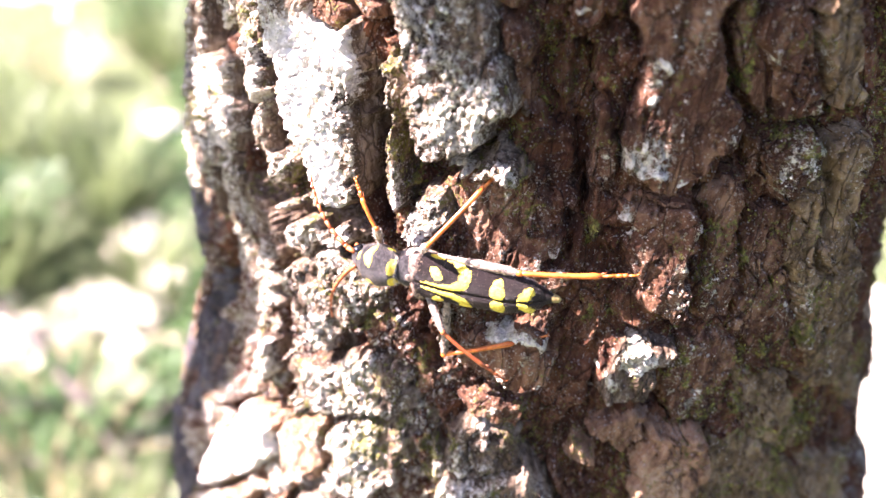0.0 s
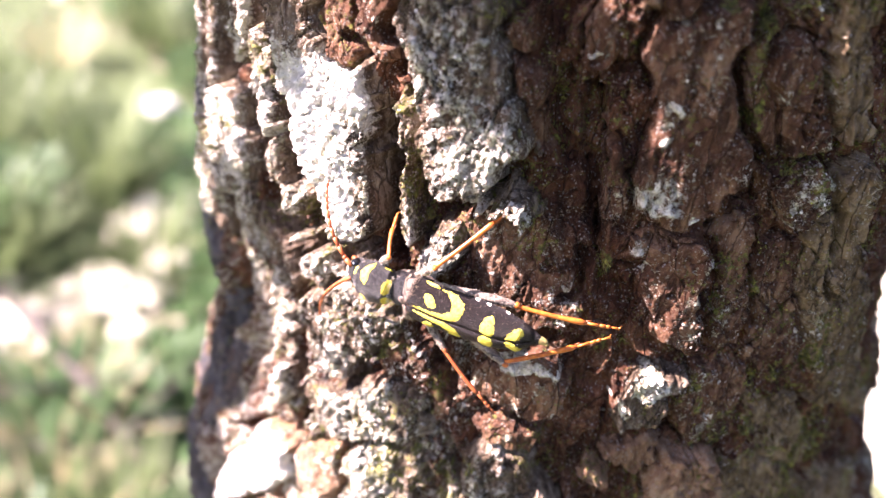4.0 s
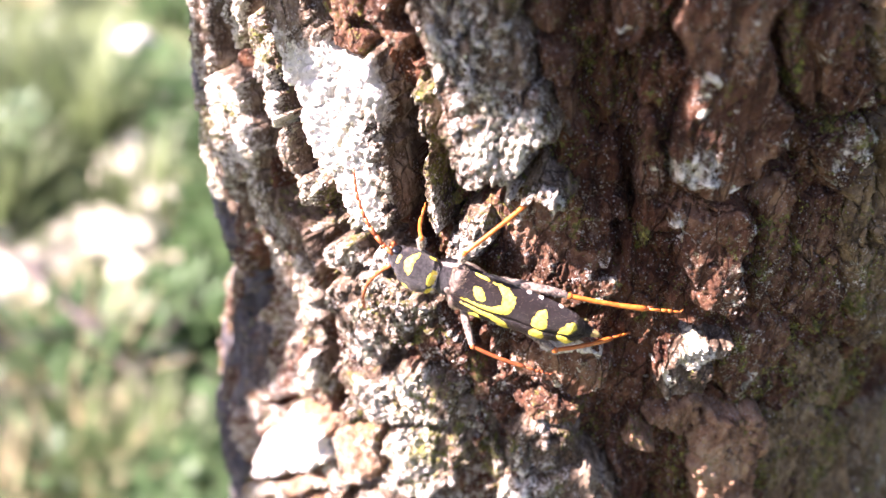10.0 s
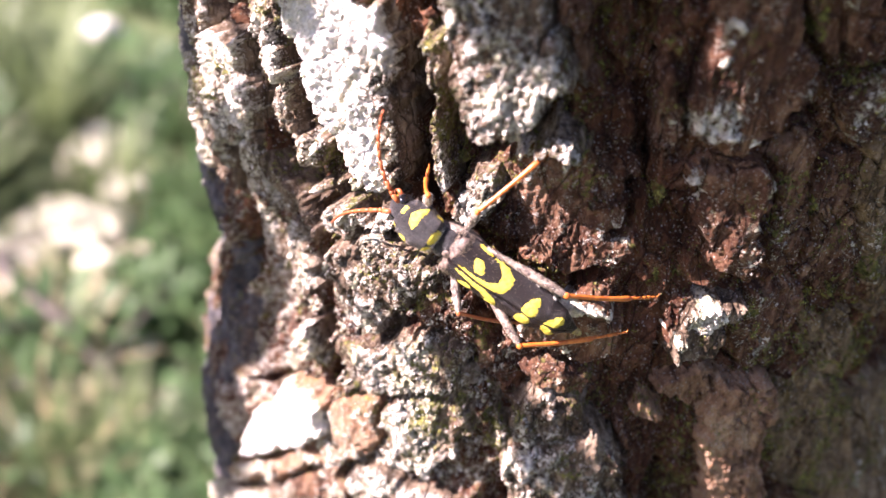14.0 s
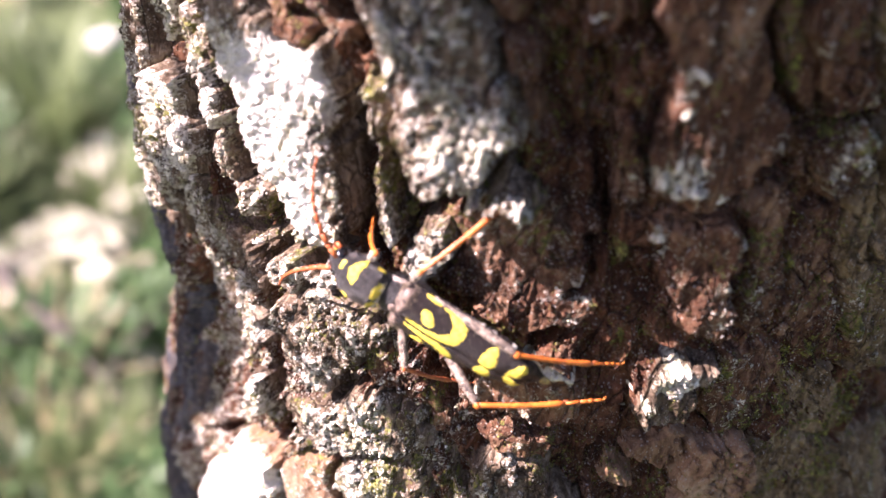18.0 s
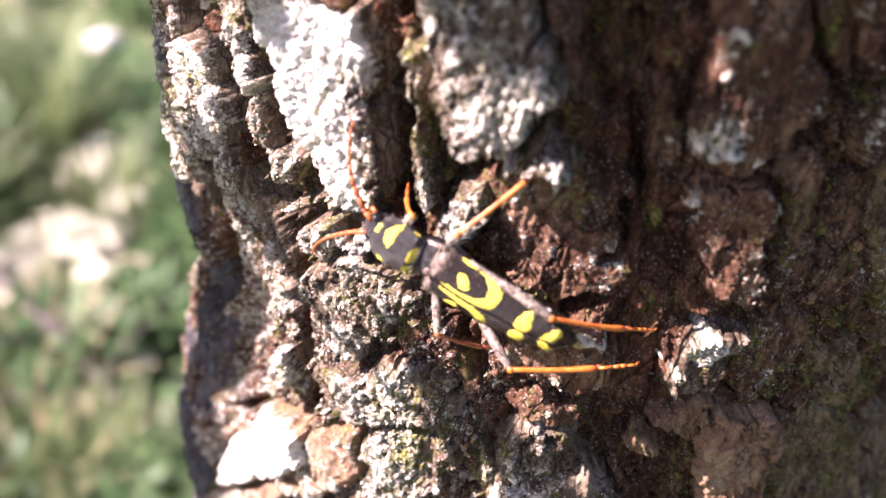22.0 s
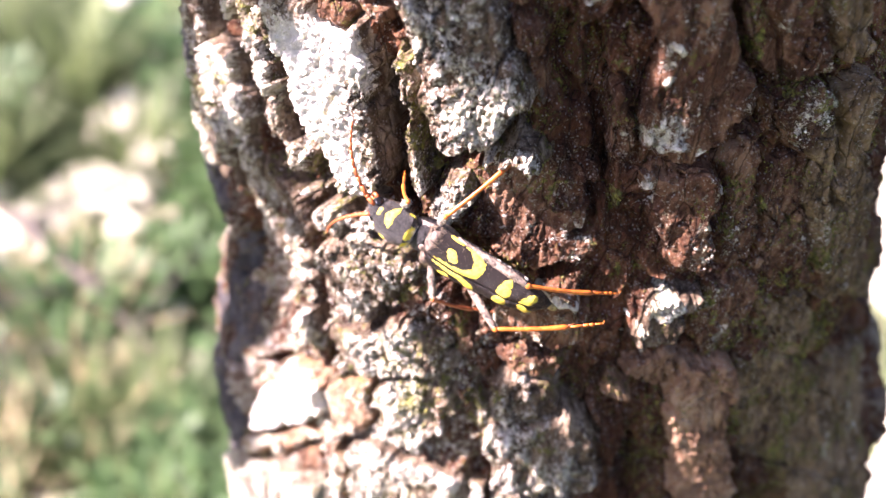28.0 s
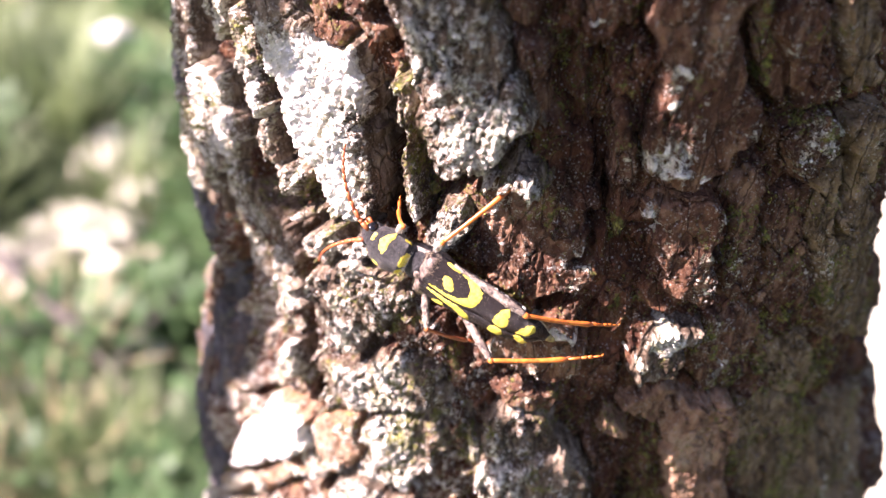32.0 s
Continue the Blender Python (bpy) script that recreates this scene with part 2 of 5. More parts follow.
def ground_material():
    m = Nodes("dry_meadow_soil", 0.95)
    big = m.noise(1.1, 4, 0.6)
    soil = m.ramp(m.noise(14, 6, 0.7), (0.3, (0.07, 0.06, 0.036)), (0.55, (0.17, 0.145, 0.095)), (0.75, (0.32, 0.28, 0.2)))
    turf = m.ramp(m.noise(22, 5, 0.7), (0.3, (0.05, 0.075, 0.025)), (0.7, (0.14, 0.18, 0.06)))
    m.bump(m.noise(40, 6, 0.7), 0.02)
    return m.colour(m.mix(m.ramp(big, (0.3, 0.0), (0.5, 1.0)), soil, turf))

# ---- building helpers ----


def part(name, bm, material, parent=None, label="", smooth=True):
    """Links a bmesh as one mesh object under a thing or a part."""
    me = bpy.data.meshes.new(name)
    bm.to_mesh(me)
    bm.free()
    if smooth:
        me.polygons.foreach_set("use_smooth", [True] * len(me.polygons))
    me.materials.append(material)
    ob = new(name, me)
    ob.parent = parent
    return tagged(ob, label)


def grid_part(name, points, faces, material, parent, label="", **attributes):
    """Links arrays of points and faces as one mesh object."""
    me = bpy.data.meshes.new(name)
    me.from_pydata(points, [], faces)
    me.polygons.foreach_set("use_smooth", np.ones(len(faces), dtype=bool))
    for key, values in attributes.items():
        me.attributes.new(key, "FLOAT", "POINT").data.foreach_set("value", np.ascontiguousarray(values, dtype=np.float32))
    me.materials.append(material)
    ob = new(name, me)
    ob.parent = parent
    return tagged(ob, label)


def tube(bm, points, radii, sides=10, flat=1.0):
    """A closed tube along points."""
    points = [Vector(p) for p in points]
    rings = []
    for i, (p, r) in enumerate(zip(points, radii)):
        way = (points[min(i + 1, len(points) - 1)] - points[max(i - 1, 0)]).normalized()
        side = way.cross(Vector((0, 0, 1)))
        side = side.normalized() if side.length > 1e-4 else Vector((1, 0, 0))
        up = side.cross(way)
        rings.append([bm.verts.new(p + r * (math.cos(a) * side + flat * math.sin(a) * up)) for a in np.linspace(0, 2 * math.pi, sides, endpoint=False)])
    for a, b in zip(rings, rings[1:]):
        for i in range(sides):
            bm.faces.new((a[i], a[(i + 1) % sides], b[(i + 1) % sides], b[i]))
    bm.faces.new(rings[0][::-1])
    bm.faces.new(rings[-1])
    return bm


# ---- relief of the bark: millimetres along the trunk's girth (s) and height (z) ----


def dice(i, j, seed):
    n = (i.astype(np.int64) * 374761393 + j.astype(np.int64) * 668265263 + seed * 1274126177) & 0xFFFFFFFF
    n = ((n ^ (n >> 13)) * 1103515245) & 0xFFFFFFFF
    n = ((n ^ (n >> 16)) * 2654435761) & 0xFFFFFFFF
    return ((n ^ (n >> 15)) & 0xFFFFFF) / float(0xFFFFFF)


def waves(x, y, seed):
    i, j = np.floor(x), np.floor(y)
    u, v = x - i, y - j
    u, v = u * u * u * (u * (6 * u - 15) + 10), v * v * v * (v * (6 * v - 15) + 10)
    a, b, c, d = dice(i, j, seed), dice(i + 1, j, seed), dice(i, j + 1, seed), dice(i + 1, j + 1, seed)
    return 2 * (a + (b - a) * u + (c - a) * v + (a - b - c + d) * u * v) - 1


def cloud(x, y, seed, octaves=4, rough=0.5):
    total, size = 0, 1.0
    for k in range(octaves):
        total = total + size * waves(x * 2 ** k + 17.3 * k, y * 2 ** k + 5.7 * k, seed + k)
        size *= rough
    return total


def grains(x, y, seed):
    """Distances to the nearest and the second nearest of scattered points, and the nearest one's chance."""
    i, j = np.floor(x), np.floor(y)
    f1, f2, who = np.full(x.shape, 9.0), np.full(x.shape, 9.0), np.zeros(x.shape)
    for a in (-1, 0, 1):
        for b in (-1, 0, 1):
            px, py = i + a + dice(i + a, j + b, seed), j + b + dice(i + a, j + b, seed + 7)
            d = np.hypot(x - px, y - py)
            closer = d < f1
            f2 = np.where(closer, f1, np.minimum(f2, d))
            who = np.where(closer, dice(i + a, j + b, seed + 13), who)
            f1 = np.where(closer, d, f1)
    return f1, f2, who


def step(a, b, x):
    t = np.clip((x - a) / (b - a), 0, 1)
    return t * t * (3 - 2 * t)


def inside(corners, x, y):
    """How far (x, y) lies inside the outline; negative outside."""
    best, odd = np.full(x.shape, 1e9), np.zeros(x.shape, dtype=bool)
    for (ax, ay), (bx, by) in zip(corners, corners[1:] + corners[:1]):
        dx, dy = bx - ax, by - ay
        k = np.clip(((x - ax) * dx + (y - ay) * dy) / (dx * dx + dy * dy + 1e-9), 0, 1)
        best = np.minimum(best, np.hypot(x - ax - k * dx, y - ay - k * dy))
        if dy:
            odd ^= ((ay > y) != (by > y)) & (x < ax + dx * (y - ay) / dy)
    return np.where(odd, best, -best)


CORE = 35.8         # radius at the bottom of the furrows
TRUNK_Z = 1100.0    # z = 0 of the relief lies this high over the ground
STEP = 0.115
S, Z = np.meshgrid(np.arange(-61, 46, STEP), np.arange(-22, 88, STEP))
LIMB = np.clip((-S - 36) / 8, 0, 1)
WARP_S = S + 0.6 * (1 - 0.7 * LIMB) * cloud(S / 3.0, Z / 3.0, 3, 5, 0.55)
WARP_Z = Z + 0.65 * cloud(S / 3.0, Z / 3.0, 11, 5, 0.55)


def furrow_floor(s, z, far):
    """Rough inner bark with low scales; far: 1 where the scales are as high as full plates."""
    a, b, who = grains(s / 4.2, z / 9.0, 21)
    scale = step(0.04, 0.3, b - a) * (0.35 + 0.9 * who)
    c, d, who2 = grains(s / 1.5, z / 2.1, 25)
    chips = step(0.02, 0.3, d - c) * who2
    return scale * (1.15 + 1.4 * far) + 0.4 * chips + 0.5 * cloud(s / 5, z / 9, 31, 3) + 0.36 * cloud(s / 1.0, z / 1.3, 35, 4, 0.68)


FAR = np.clip(step(36, 44, S) + step(54, 60, -S) + step(82, 88, Z) + step(16, 22, -Z), 0, 1)
SHALLOW = step(9, 15, -S) * (1 - step(49, 55, Z)) * (1 - FAR)    # low on the sunny side the furrows are nearly filled
FLOOR = furrow_floor(WARP_S, WARP_Z, FAR) + 1.3 * SHALLOW
EAST = step(4, 9, S) * (1 - FAR)    # flat long plates on the shaded side
FLOOR += EAST * (0.3 + 0.3 * cloud(WARP_S / 1.2, WARP_Z / 9.0, 99, 4, 0.6) - 0.35 * (FLOOR - 1.2))
TOP = FLOOR.copy()
OWNER = np.full(S.shape, -1)
LICHEN = np.where(FAR > 0.3, 0.25, 0.08) + 0.3 * SHALLOW + 0.1 * cloud(S / 3, Z / 4, 41, 3)
MOSS = 0.16 + 0.28 * cloud(S / 6, Z / 8, 45, 3) + 0.12 * step(5, 25, S)
TERRACE = cloud(S / 2.1, Z / 7.0, 51, 4)
FLAKES = np.floor(TERRACE * 3.0 + 0.5 * cloud(S / 0.9, Z / 1.4, 57, 3)) / 3.0
CRACKS = 1 - step(0.0, 0.07, np.abs(cloud(WARP_S / 2.2, WARP_Z / 7.0, 73, 3, 0.6)))
CRACKS = np.maximum(CRACKS, 0.5 * (1 - step(0.0, 0.05, np.abs(cloud(WARP_S / 2.6, WARP_Z / 3.0, 77, 3, 0.6)))))
JAGGED = 0.22 * (1 - 0.7 * LIMB) * cloud(S / 1.2, Z / 1.5, 79, 4, 0.65)
FINE = cloud(S / 0.8, Z / 1.2, 55, 4, 0.68)
KINDS = []
RIDGES = 0.22 * cloud(WARP_S / 1.5, WARP_Z / 8.0, 91, 4, 0.6) + 0.13 * cloud(WARP_S / 0.5, WARP_Z / 5.0, 97, 3, 0.6)
CR1, _, CRID = grains(WARP_S / 0.4, WARP_Z / 0.4, 61)
PIT1, _, PITID = grains(WARP_S / 0.75, WARP_Z / 0.75, 93)
PITS = 0.32 * (1 - step(0.12, 0.34, PIT1)) * (PITID > 0.5)
BIG1, BIG2, BIGID = grains(WARP_S / 1.5, WARP_Z / 1.5, 67)
GRAINY = step(0.0, 0.5, cloud(S / 2.4, Z / 2.4, 63, 3))
CRUST = (0.25 + 0.75 * GRAINY) * 0.13 * (0.6 - CR1) * (0.25 + CRID) + 0.1 * (0.6 - BIG1) * BIGID


def plate(corners, height, kind, lichen, moss, dome=0.0, lean=0.0):
    """One plate of bark by its outline, height over the furrow, kind, how far lichen and moss cover it, and its lean to the sunny side."""
    k = len(KINDS)
    height = 1.25 * height + 0.45
    KINDS.append(kind)
    xs, ys = [c[0] for c in corners], [c[1] for c in corners]
    row = slice(max(0, int((min(ys) - 1.5 - Z[0, 0]) / STEP)), max(0, int((max(ys) + 1.5 - Z[0, 0]) / STEP)))
    col = slice(max(0, int((min(xs) - 1.5 - S[0, 0]) / STEP)), max(0, int((max(xs) + 1.5 - S[0, 0]) / STEP)))
    d = inside(corners, WARP_S[row, col], WARP_Z[row, col]) + 0.22 + JAGGED[row, col]
    wide = 0.18 + 0.12 * height
    lift = 1 - (1 - np.clip(d / wide, 0, 1)) ** 1.35
    mask = lichen - 0.1 + 0.17 * TERRACE[row, col] + 0.12 * FINE[row, col]
    crust = step(0.35, 0.7, mask)
    calm = {"brown": 0.5, "red": 0.55, "tan": 0.4, "shade_grey": 1.2, "ribbed": 0.6}.get(kind, 1.0)
    rough = 0.32 * FLAKES[row, col] * (1 - 0.2 * crust) + (0.16 + 0.12 * crust) * FINE[row, col] + RIDGES[row, col] - PITS[row, col] * (0.4 + 0.6 * crust)
    thick = step(0.75, 1.0, mask)
    top = height + calm * rough * (1 - 0.2 * thick) - 0.8 * calm * CRACKS[row, col] * (1 - 0.3 * crust - 0.2 * thick) + crust * (1 + 0.3 * thick) * CRUST[row, col] + dome * np.clip(d / 4, 0, 1)
    if kind == "ribbed":
        top = top + 0.3 * np.abs(cloud((S[row, col] + 0.3 * Z[row, col]) / 0.9, Z[row, col] / 14.0, 131, 3, 0.6))
    h = FLOOR[row, col] * (1 - lift) + top * lift
    won = (d > 0) & (h > TOP[row, col] - 0.4 * (OWNER[row, col] < 0))
    TOP[row, col] = np.where(won, h, TOP[row, col])
    OWNER[row, col] = np.where(won, k, OWNER[row, col])
    LICHEN[row, col] = np.where(won, mask * step(0.4, 0.85, lift), LICHEN[row, col])
    if lean:
        TOP[row, col] += np.where(won, lean * lift * (S[row, col] - sum(xs) / len(xs)), 0)
    MOSS[row, col] = np.where(won, 0.8 * moss + 0.32 * cloud(S[row, col] / 3.1, Z[row, col] / 3.1, 71, 3), MOSS[row, col])


def lichen_spot(s, z, wide, tall, amount):
    """A crust of lichen on a plate, with no edge of its own."""
    near = np.hypot((WARP_S - s) / wide, (WARP_Z - z) / tall)
    LICHEN[:] = np.maximum(LICHEN, amount * (1 - step(0.5, 1.1, near)))


def lichen_cushion(s, z, wide, tall, high):
    """A raised clump of white lichen grains."""
    near = np.hypot((WARP_S - s) / wide, (WARP_Z - z) / tall)
    rise = 1 - step(0.1, 1.15, near + 0.5 * JAGGED)
    TOP[:] += 0.5 * high * rise * (0.6 + 1.0 * np.clip(0.6 - CR1, 0, 1) * CRID)
    LICHEN[:] = np.maximum(LICHEN, 0.95 * rise)


def moss_spot(s, z, wide, tall, amount):
    """A cushion of moss."""
    near = np.hypot((WARP_S - s) / wide, (WARP_Z - z) / tall)
    MOSS[:] = np.maximum(MOSS, amount * (1 - step(0.45, 1.1, near)))


def fissure(line, wide, deep):
    """A narrow dark crack along a line."""
    best = np.full(S.shape, 1e9)
    for (ax, ay), (bx, by) in zip(line, line[1:]):
        dx, dy = bx - ax, by - ay
        k = np.clip(((WARP_S - ax) * dx + (WARP_Z - ay) * dy) / (dx * dx + dy * dy), 0, 1)
        best = np.minimum(best, np.hypot(WARP_S - ax - k * dx, WARP_Z - ay - k * dy))
    cut = 1 - step(0.5, 1.0, (best + JAGGED) / wide)
    TOP[:] = np.maximum(TOP - deep * cut, -2.4)
    LICHEN[:] = LICHEN * (1 - 0.9 * step(0.15, 0.6, cut))


plate([(-38.5, 76.0), (-30.5, 78.6), (-30.0, 76.2), (-31.0, 75.1), (-29.8, 73.3), (-29.0, 71.4), (-26.8, 71.3), (-25.6, 71.6), (-24.8, 72.3), (-24.2, 72.0), (-23.7, 70.4), (-23.4, 68.9), (-23.3, 67.4), (-23.4, 66.1), (-23.2, 62.3), (-22.5, 59.5), (-23.6, 57.6), (-25.6, 57.2), (-27.6, 58.2), (-29.4, 60.7), (-30.8, 64.5), (-32.4, 66.8), (-34.0, 69.0), (-36.0, 71.4), (-38.2, 73.1)], 2.50, "gray", 1.15, 0.05, 0.4)
plate([(-39.7, 70.8), (-36.8, 70.6), (-34.7, 69.2), (-34.9, 66.0), (-34.4, 64.2), (-36.1, 61.0), (-38.0, 62.6), (-39.2, 64.4), (-39.9, 68.3)], 2.20, "gray", 0.59, 0.25, 0.0)
plate([(-37.3, 62.2), (-34.2, 63.1), (-33.3, 59.8), (-30.7, 59.5), (-29.7, 57.8), (-32.4, 55.5), (-34.4, 55.3), (-36.1, 58.3), (-37.2, 60.0)], 2.20, "gray", 0.53, 0.15, 0.0)
plate([(-31.3, 77.9), (-27.5, 79.1), (-26.8, 76.2), (-26.3, 74.2), (-25.4, 72.2), (-26.9, 70.4), (-29.7, 70.4), (-31.1, 72.8), (-32.2, 74.0), (-30.9, 75.2)], 1.80, "red", 0.25, 0.15, 0.0)
plate([(-26.3, 79.8), (-21.8, 81.1), (-22.3, 78.8), (-23.0, 76.5), (-21.8, 74.8), (-24.0, 73.5), (-25.2, 73.8), (-25.6, 76.1)], 2.60, "brown", 0.20, 0.05, 0.0)
plate([(-22.2, 81.7), (-15.0, 83.0), (-14.2, 79.0), (-13.4, 77.4), (-12.7, 74.4), (-11.1, 72.4), (-10.0, 70.2), (-11.8, 68.1), (-14.4, 65.6), (-15.7, 64.7), (-17.0, 65.2), (-17.8, 66.3), (-18.5, 68.9), (-19.6, 73.0), (-20.7, 74.9), (-21.6, 77.4)], 3.20, "gray", 0.48, 0.05, 0.3)
plate([(-22.0, 70.8), (-21.0, 71.2), (-20.1, 68.7), (-19.7, 65.5), (-18.7, 63.7), (-18.7, 60.9), (-19.8, 59.5), (-20.9, 61.3), (-21.4, 64.4), (-21.9, 67.2), (-22.3, 69.3)], 1.70, "gray", 0.48, 0.35, 0.0)
plate([(-20.9, 72.7), (-19.7, 70.2), (-19.2, 66.6), (-18.5, 62.7), (-18.0, 60.8), (-18.9, 60.2), (-19.8, 64.4), (-20.4, 68.1)], 1.00, "brown", 0.15, 0.70, 0.0)
plate([(-13.8, 77.2), (-11.6, 76.0), (-10.4, 74.1), (-9.5, 71.6), (-9.8, 69.7), (-11.2, 69.8), (-13.3, 73.6)], 2.00, "red", 0.20, 0.02, 0.0)
plate([(-15.0, 79.2), (-12.1, 78.8), (-11.8, 76.9), (-13.9, 77.0)], 1.60, "red", 0.10, 0.10, 0.0)
plate([(-17.0, 63.3), (-14.9, 65.0), (-12.8, 66.3), (-11.2, 67.1), (-9.7, 66.9), (-8.2, 65.6), (-8.7, 64.6), (-10.4, 65.1), (-12.6, 64.8), (-14.9, 63.9)], 3.50, "gray", 0.62, 0.00, 0.0)
plate([(-16.4, 63.1), (-12.8, 64.3), (-8.4, 64.4), (-6.8, 62.3), (-6.0, 59.2), (-4.4, 57.1), (-5.2, 53.9), (-9.3, 53.9), (-12.9, 55.3), (-14.5, 58.5), (-15.1, 61.1)], 0.80, "brown", 0.36, 0.12, 0.0, 0.03)
plate([(-18.8, 59.9), (-17.2, 61.6), (-15.6, 61.6), (-14.8, 59.6), (-15.6, 57.3), (-17.5, 56.7), (-18.6, 58.3)], 1.60, "gray", 0.57, 0.20, 0.0)
plate([(-8.4, 81.1), (-7.1, 81.5), (-6.5, 80.1), (-6.4, 77.4), (-7.0, 76.4), (-7.8, 77.2), (-7.9, 79.2)], 0.95, "red", 0.12, 0.00, 0.2)
plate([(-5.9, 83.7), (-4.1, 83.8), (-4.2, 82.1), (-5.1, 81.9)], 2.20, "tan", 0.10, 0.00, 0.0)
plate([(-3.9, 81.3), (-1.4, 82.5), (1.5, 83.3), (2.1, 81.8), (1.9, 79.6), (2.7, 76.8), (4.2, 73.8), (6.0, 71.4), (6.1, 69.5), (3.9, 68.4), (3.0, 67.1), (1.4, 65.5), (-0.6, 65.8), (-1.9, 67.0), (-2.7, 69.4), (-2.1, 72.2), (-2.9, 76.0), (-3.9, 78.7)], 2.10, "brown", 0.25, 0.06, 0.0)
plate([(-4.3, 84.9), (-1.4, 85.0), (-1.0, 82.1), (-3.3, 81.1), (-4.5, 82.4)], 2.20, "brown", 0.05, 0.00, 0.0)
plate([(-5.6, 70.3), (-4.7, 71.3), (-2.9, 69.1), (-2.2, 67.2), (-2.4, 65.7), (-4.2, 66.0), (-5.1, 68.4)], 1.1, "brown", 0.25, 0.10, 0.0)
plate([(-1.7, 64.6), (-0.6, 64.7), (1.3, 65.0), (3.1, 65.7), (4.2, 63.3), (4.5, 59.5), (5.6, 55.3), (4.7, 54.7), (1.9, 55.4), (0.8, 58.1), (0.1, 61.5), (-1.2, 62.5)], 1.85, "red", 0.22, 0.03, 0.2, 0.26)
plate([(4.3, 65.3), (7.0, 67.5), (8.7, 63.3), (9.4, 58.1), (9.3, 54.0), (6.8, 54.4), (5.6, 58.9), (5.4, 62.2)], 1.33, "brown", 0.20, 0.25, 0.0)
plate([(3.1, 80.1), (5.3, 82.0), (6.8, 78.3), (7.9, 71.8), (7.5, 70.1), (5.7, 72.9), (4.2, 76.1)], 0.98, "brown", 0.20, 0.33, 0.0)
plate([(7.5, 71.1), (10.9, 72.9), (12.6, 68.8), (11.6, 65.4), (9.4, 66.4), (8.0, 68.2)], 1.12, "brown", 0.40, 0.25, 0.0)
plate([(5.3, 82.9), (9.0, 83.4), (14.1, 74.2), (11.1, 73.2), (8.8, 72.4), (6.8, 76.6)], 1.26, "brown", 0.30, 0.19, 0.0)
plate([(8.9, 64.6), (12.9, 63.9), (16.6, 55.5), (18.1, 48.3), (14.1, 48.6), (11.1, 52.2), (10.0, 58.6)], 0.98, "brown", 0.15, 0.17, 0.0)
plate([(11.7, 67.3), (15.2, 69.1), (36.1, 36.1), (20.7, 46.7), (15.0, 56.9)], 1.54, "ribbed", 0.2, 0.20, 0.0)
plate([(1.6, 51.4), (2.6, 52.0), (5.2, 51.4), (5.2, 50.2), (3.8, 49.2), (4.4, 47.6), (3.0, 46.4), (0.8, 45.4), (0.0, 46.6), (0.4, 49.0)], 2.20, "gray", 0.32, 0.12, 0.3)
plate([(4.7, 48.1), (6.4, 52.5), (9.6, 53.1), (12.0, 48.6), (12.1, 44.3), (8.9, 42.5), (6.4, 44.5)], 1.26, "brown", 0.20, 0.33, 0.0)
plate([(1.1, 41.9), (4.6, 43.6), (5.6, 43.0), (5.4, 41.2), (4.2, 39.9), (2.8, 40.7)], 1.00, "tan", 0.10, 0.00, 0.0)
plate([(5.4, 39.4), (6.3, 41.7), (10.4, 43.0), (11.8, 39.8), (12.2, 36.0), (12.0, 32.4), (14.9, 22.6), (17.2, 12.8), (10.6, 16.8), (6.9, 31.6), (5.6, 34.5)], 2.40, "tan", 0.02, 0.00, 0.2, 0.2)
plate([(12.9, 48.1), (19.2, 46.3), (25.3, 35.3), (20.0, 36.9), (15.3, 40.8)], 0.84, "ribbed", 0.20, 0.28, 0.0)
plate([(11.5, 41.2), (15.6, 40.7), (25.2, 33.2), (36.8, 13.5), (29.6, 15.3), (16.4, 26.3), (13.3, 34.1)], 1.12, "ribbed", 0.2, 0.25, 0.0)
plate([(21.2, 21.4), (33.2, 14.2), (36.3, 10.3), (34.6, 0.5), (37.2, -8.2)], 1.19, "ribbed", 0.2, 0.25, 0.0)
plate([(26.0, 33.8), (36.5, 29.8), (34.2, 20.7), (32.2, 9.0), (34.1, 2.2), (36.0, 11.1)], 1.33, "ribbed", 0.2, 0.20, 0.0)
plate([(-11.7, 47.6), (-10.8, 46.0), (-9.2, 45.4), (-5.3, 46.2), (-3.7, 47.4), (-3.4, 49.6), (-5.0, 51.2), (-6.7, 51.9), (-9.3, 51.4), (-11.0, 50.0)], 2.00, "red", 0.46, 0.00, 0.3, 0.08)
plate([(-11.0, 43.2), (-6.6, 44.7), (-4.4, 43.9), (-5.7, 41.6), (-10.0, 41.0)], 1.80, "red", 0.15, 0.05, 0.0)
plate([(-11.5, 40.0), (-10.0, 41.6), (-6.0, 41.9), (-5.0, 37.0), (-7.4, 35.6), (-11.0, 35.8)], 2.20, "gray", 0.35, 0.10, 0.0)
plate([(-12.2, 33.8), (-6.5, 36.9), (-4.6, 38.0), (-1.6, 35.0), (-0.4, 28.2), (-2.1, 26.2), (-9.6, 25.1), (-11.6, 30.1)], 2.80, "gray", 0.50, 0.05, 0.3)
plate([(-10.3, 23.1), (-2.4, 24.2), (-1.6, 14.6), (-9.1, 13.6)], 2.40, "gray", 0.53, 0.05, 0.0)
plate([(-0.7, 39.0), (0.1, 41.0), (1.7, 40.0), (1.8, 38.1)], 1.10, "tan", 0.10, 0.00, 0.0)
plate([(-2.4, 37.7), (-1.3, 38.4), (-0.5, 34.4), (-1.0, 33.4)], 1.00, "red", 0.10, 0.00, 0.0)
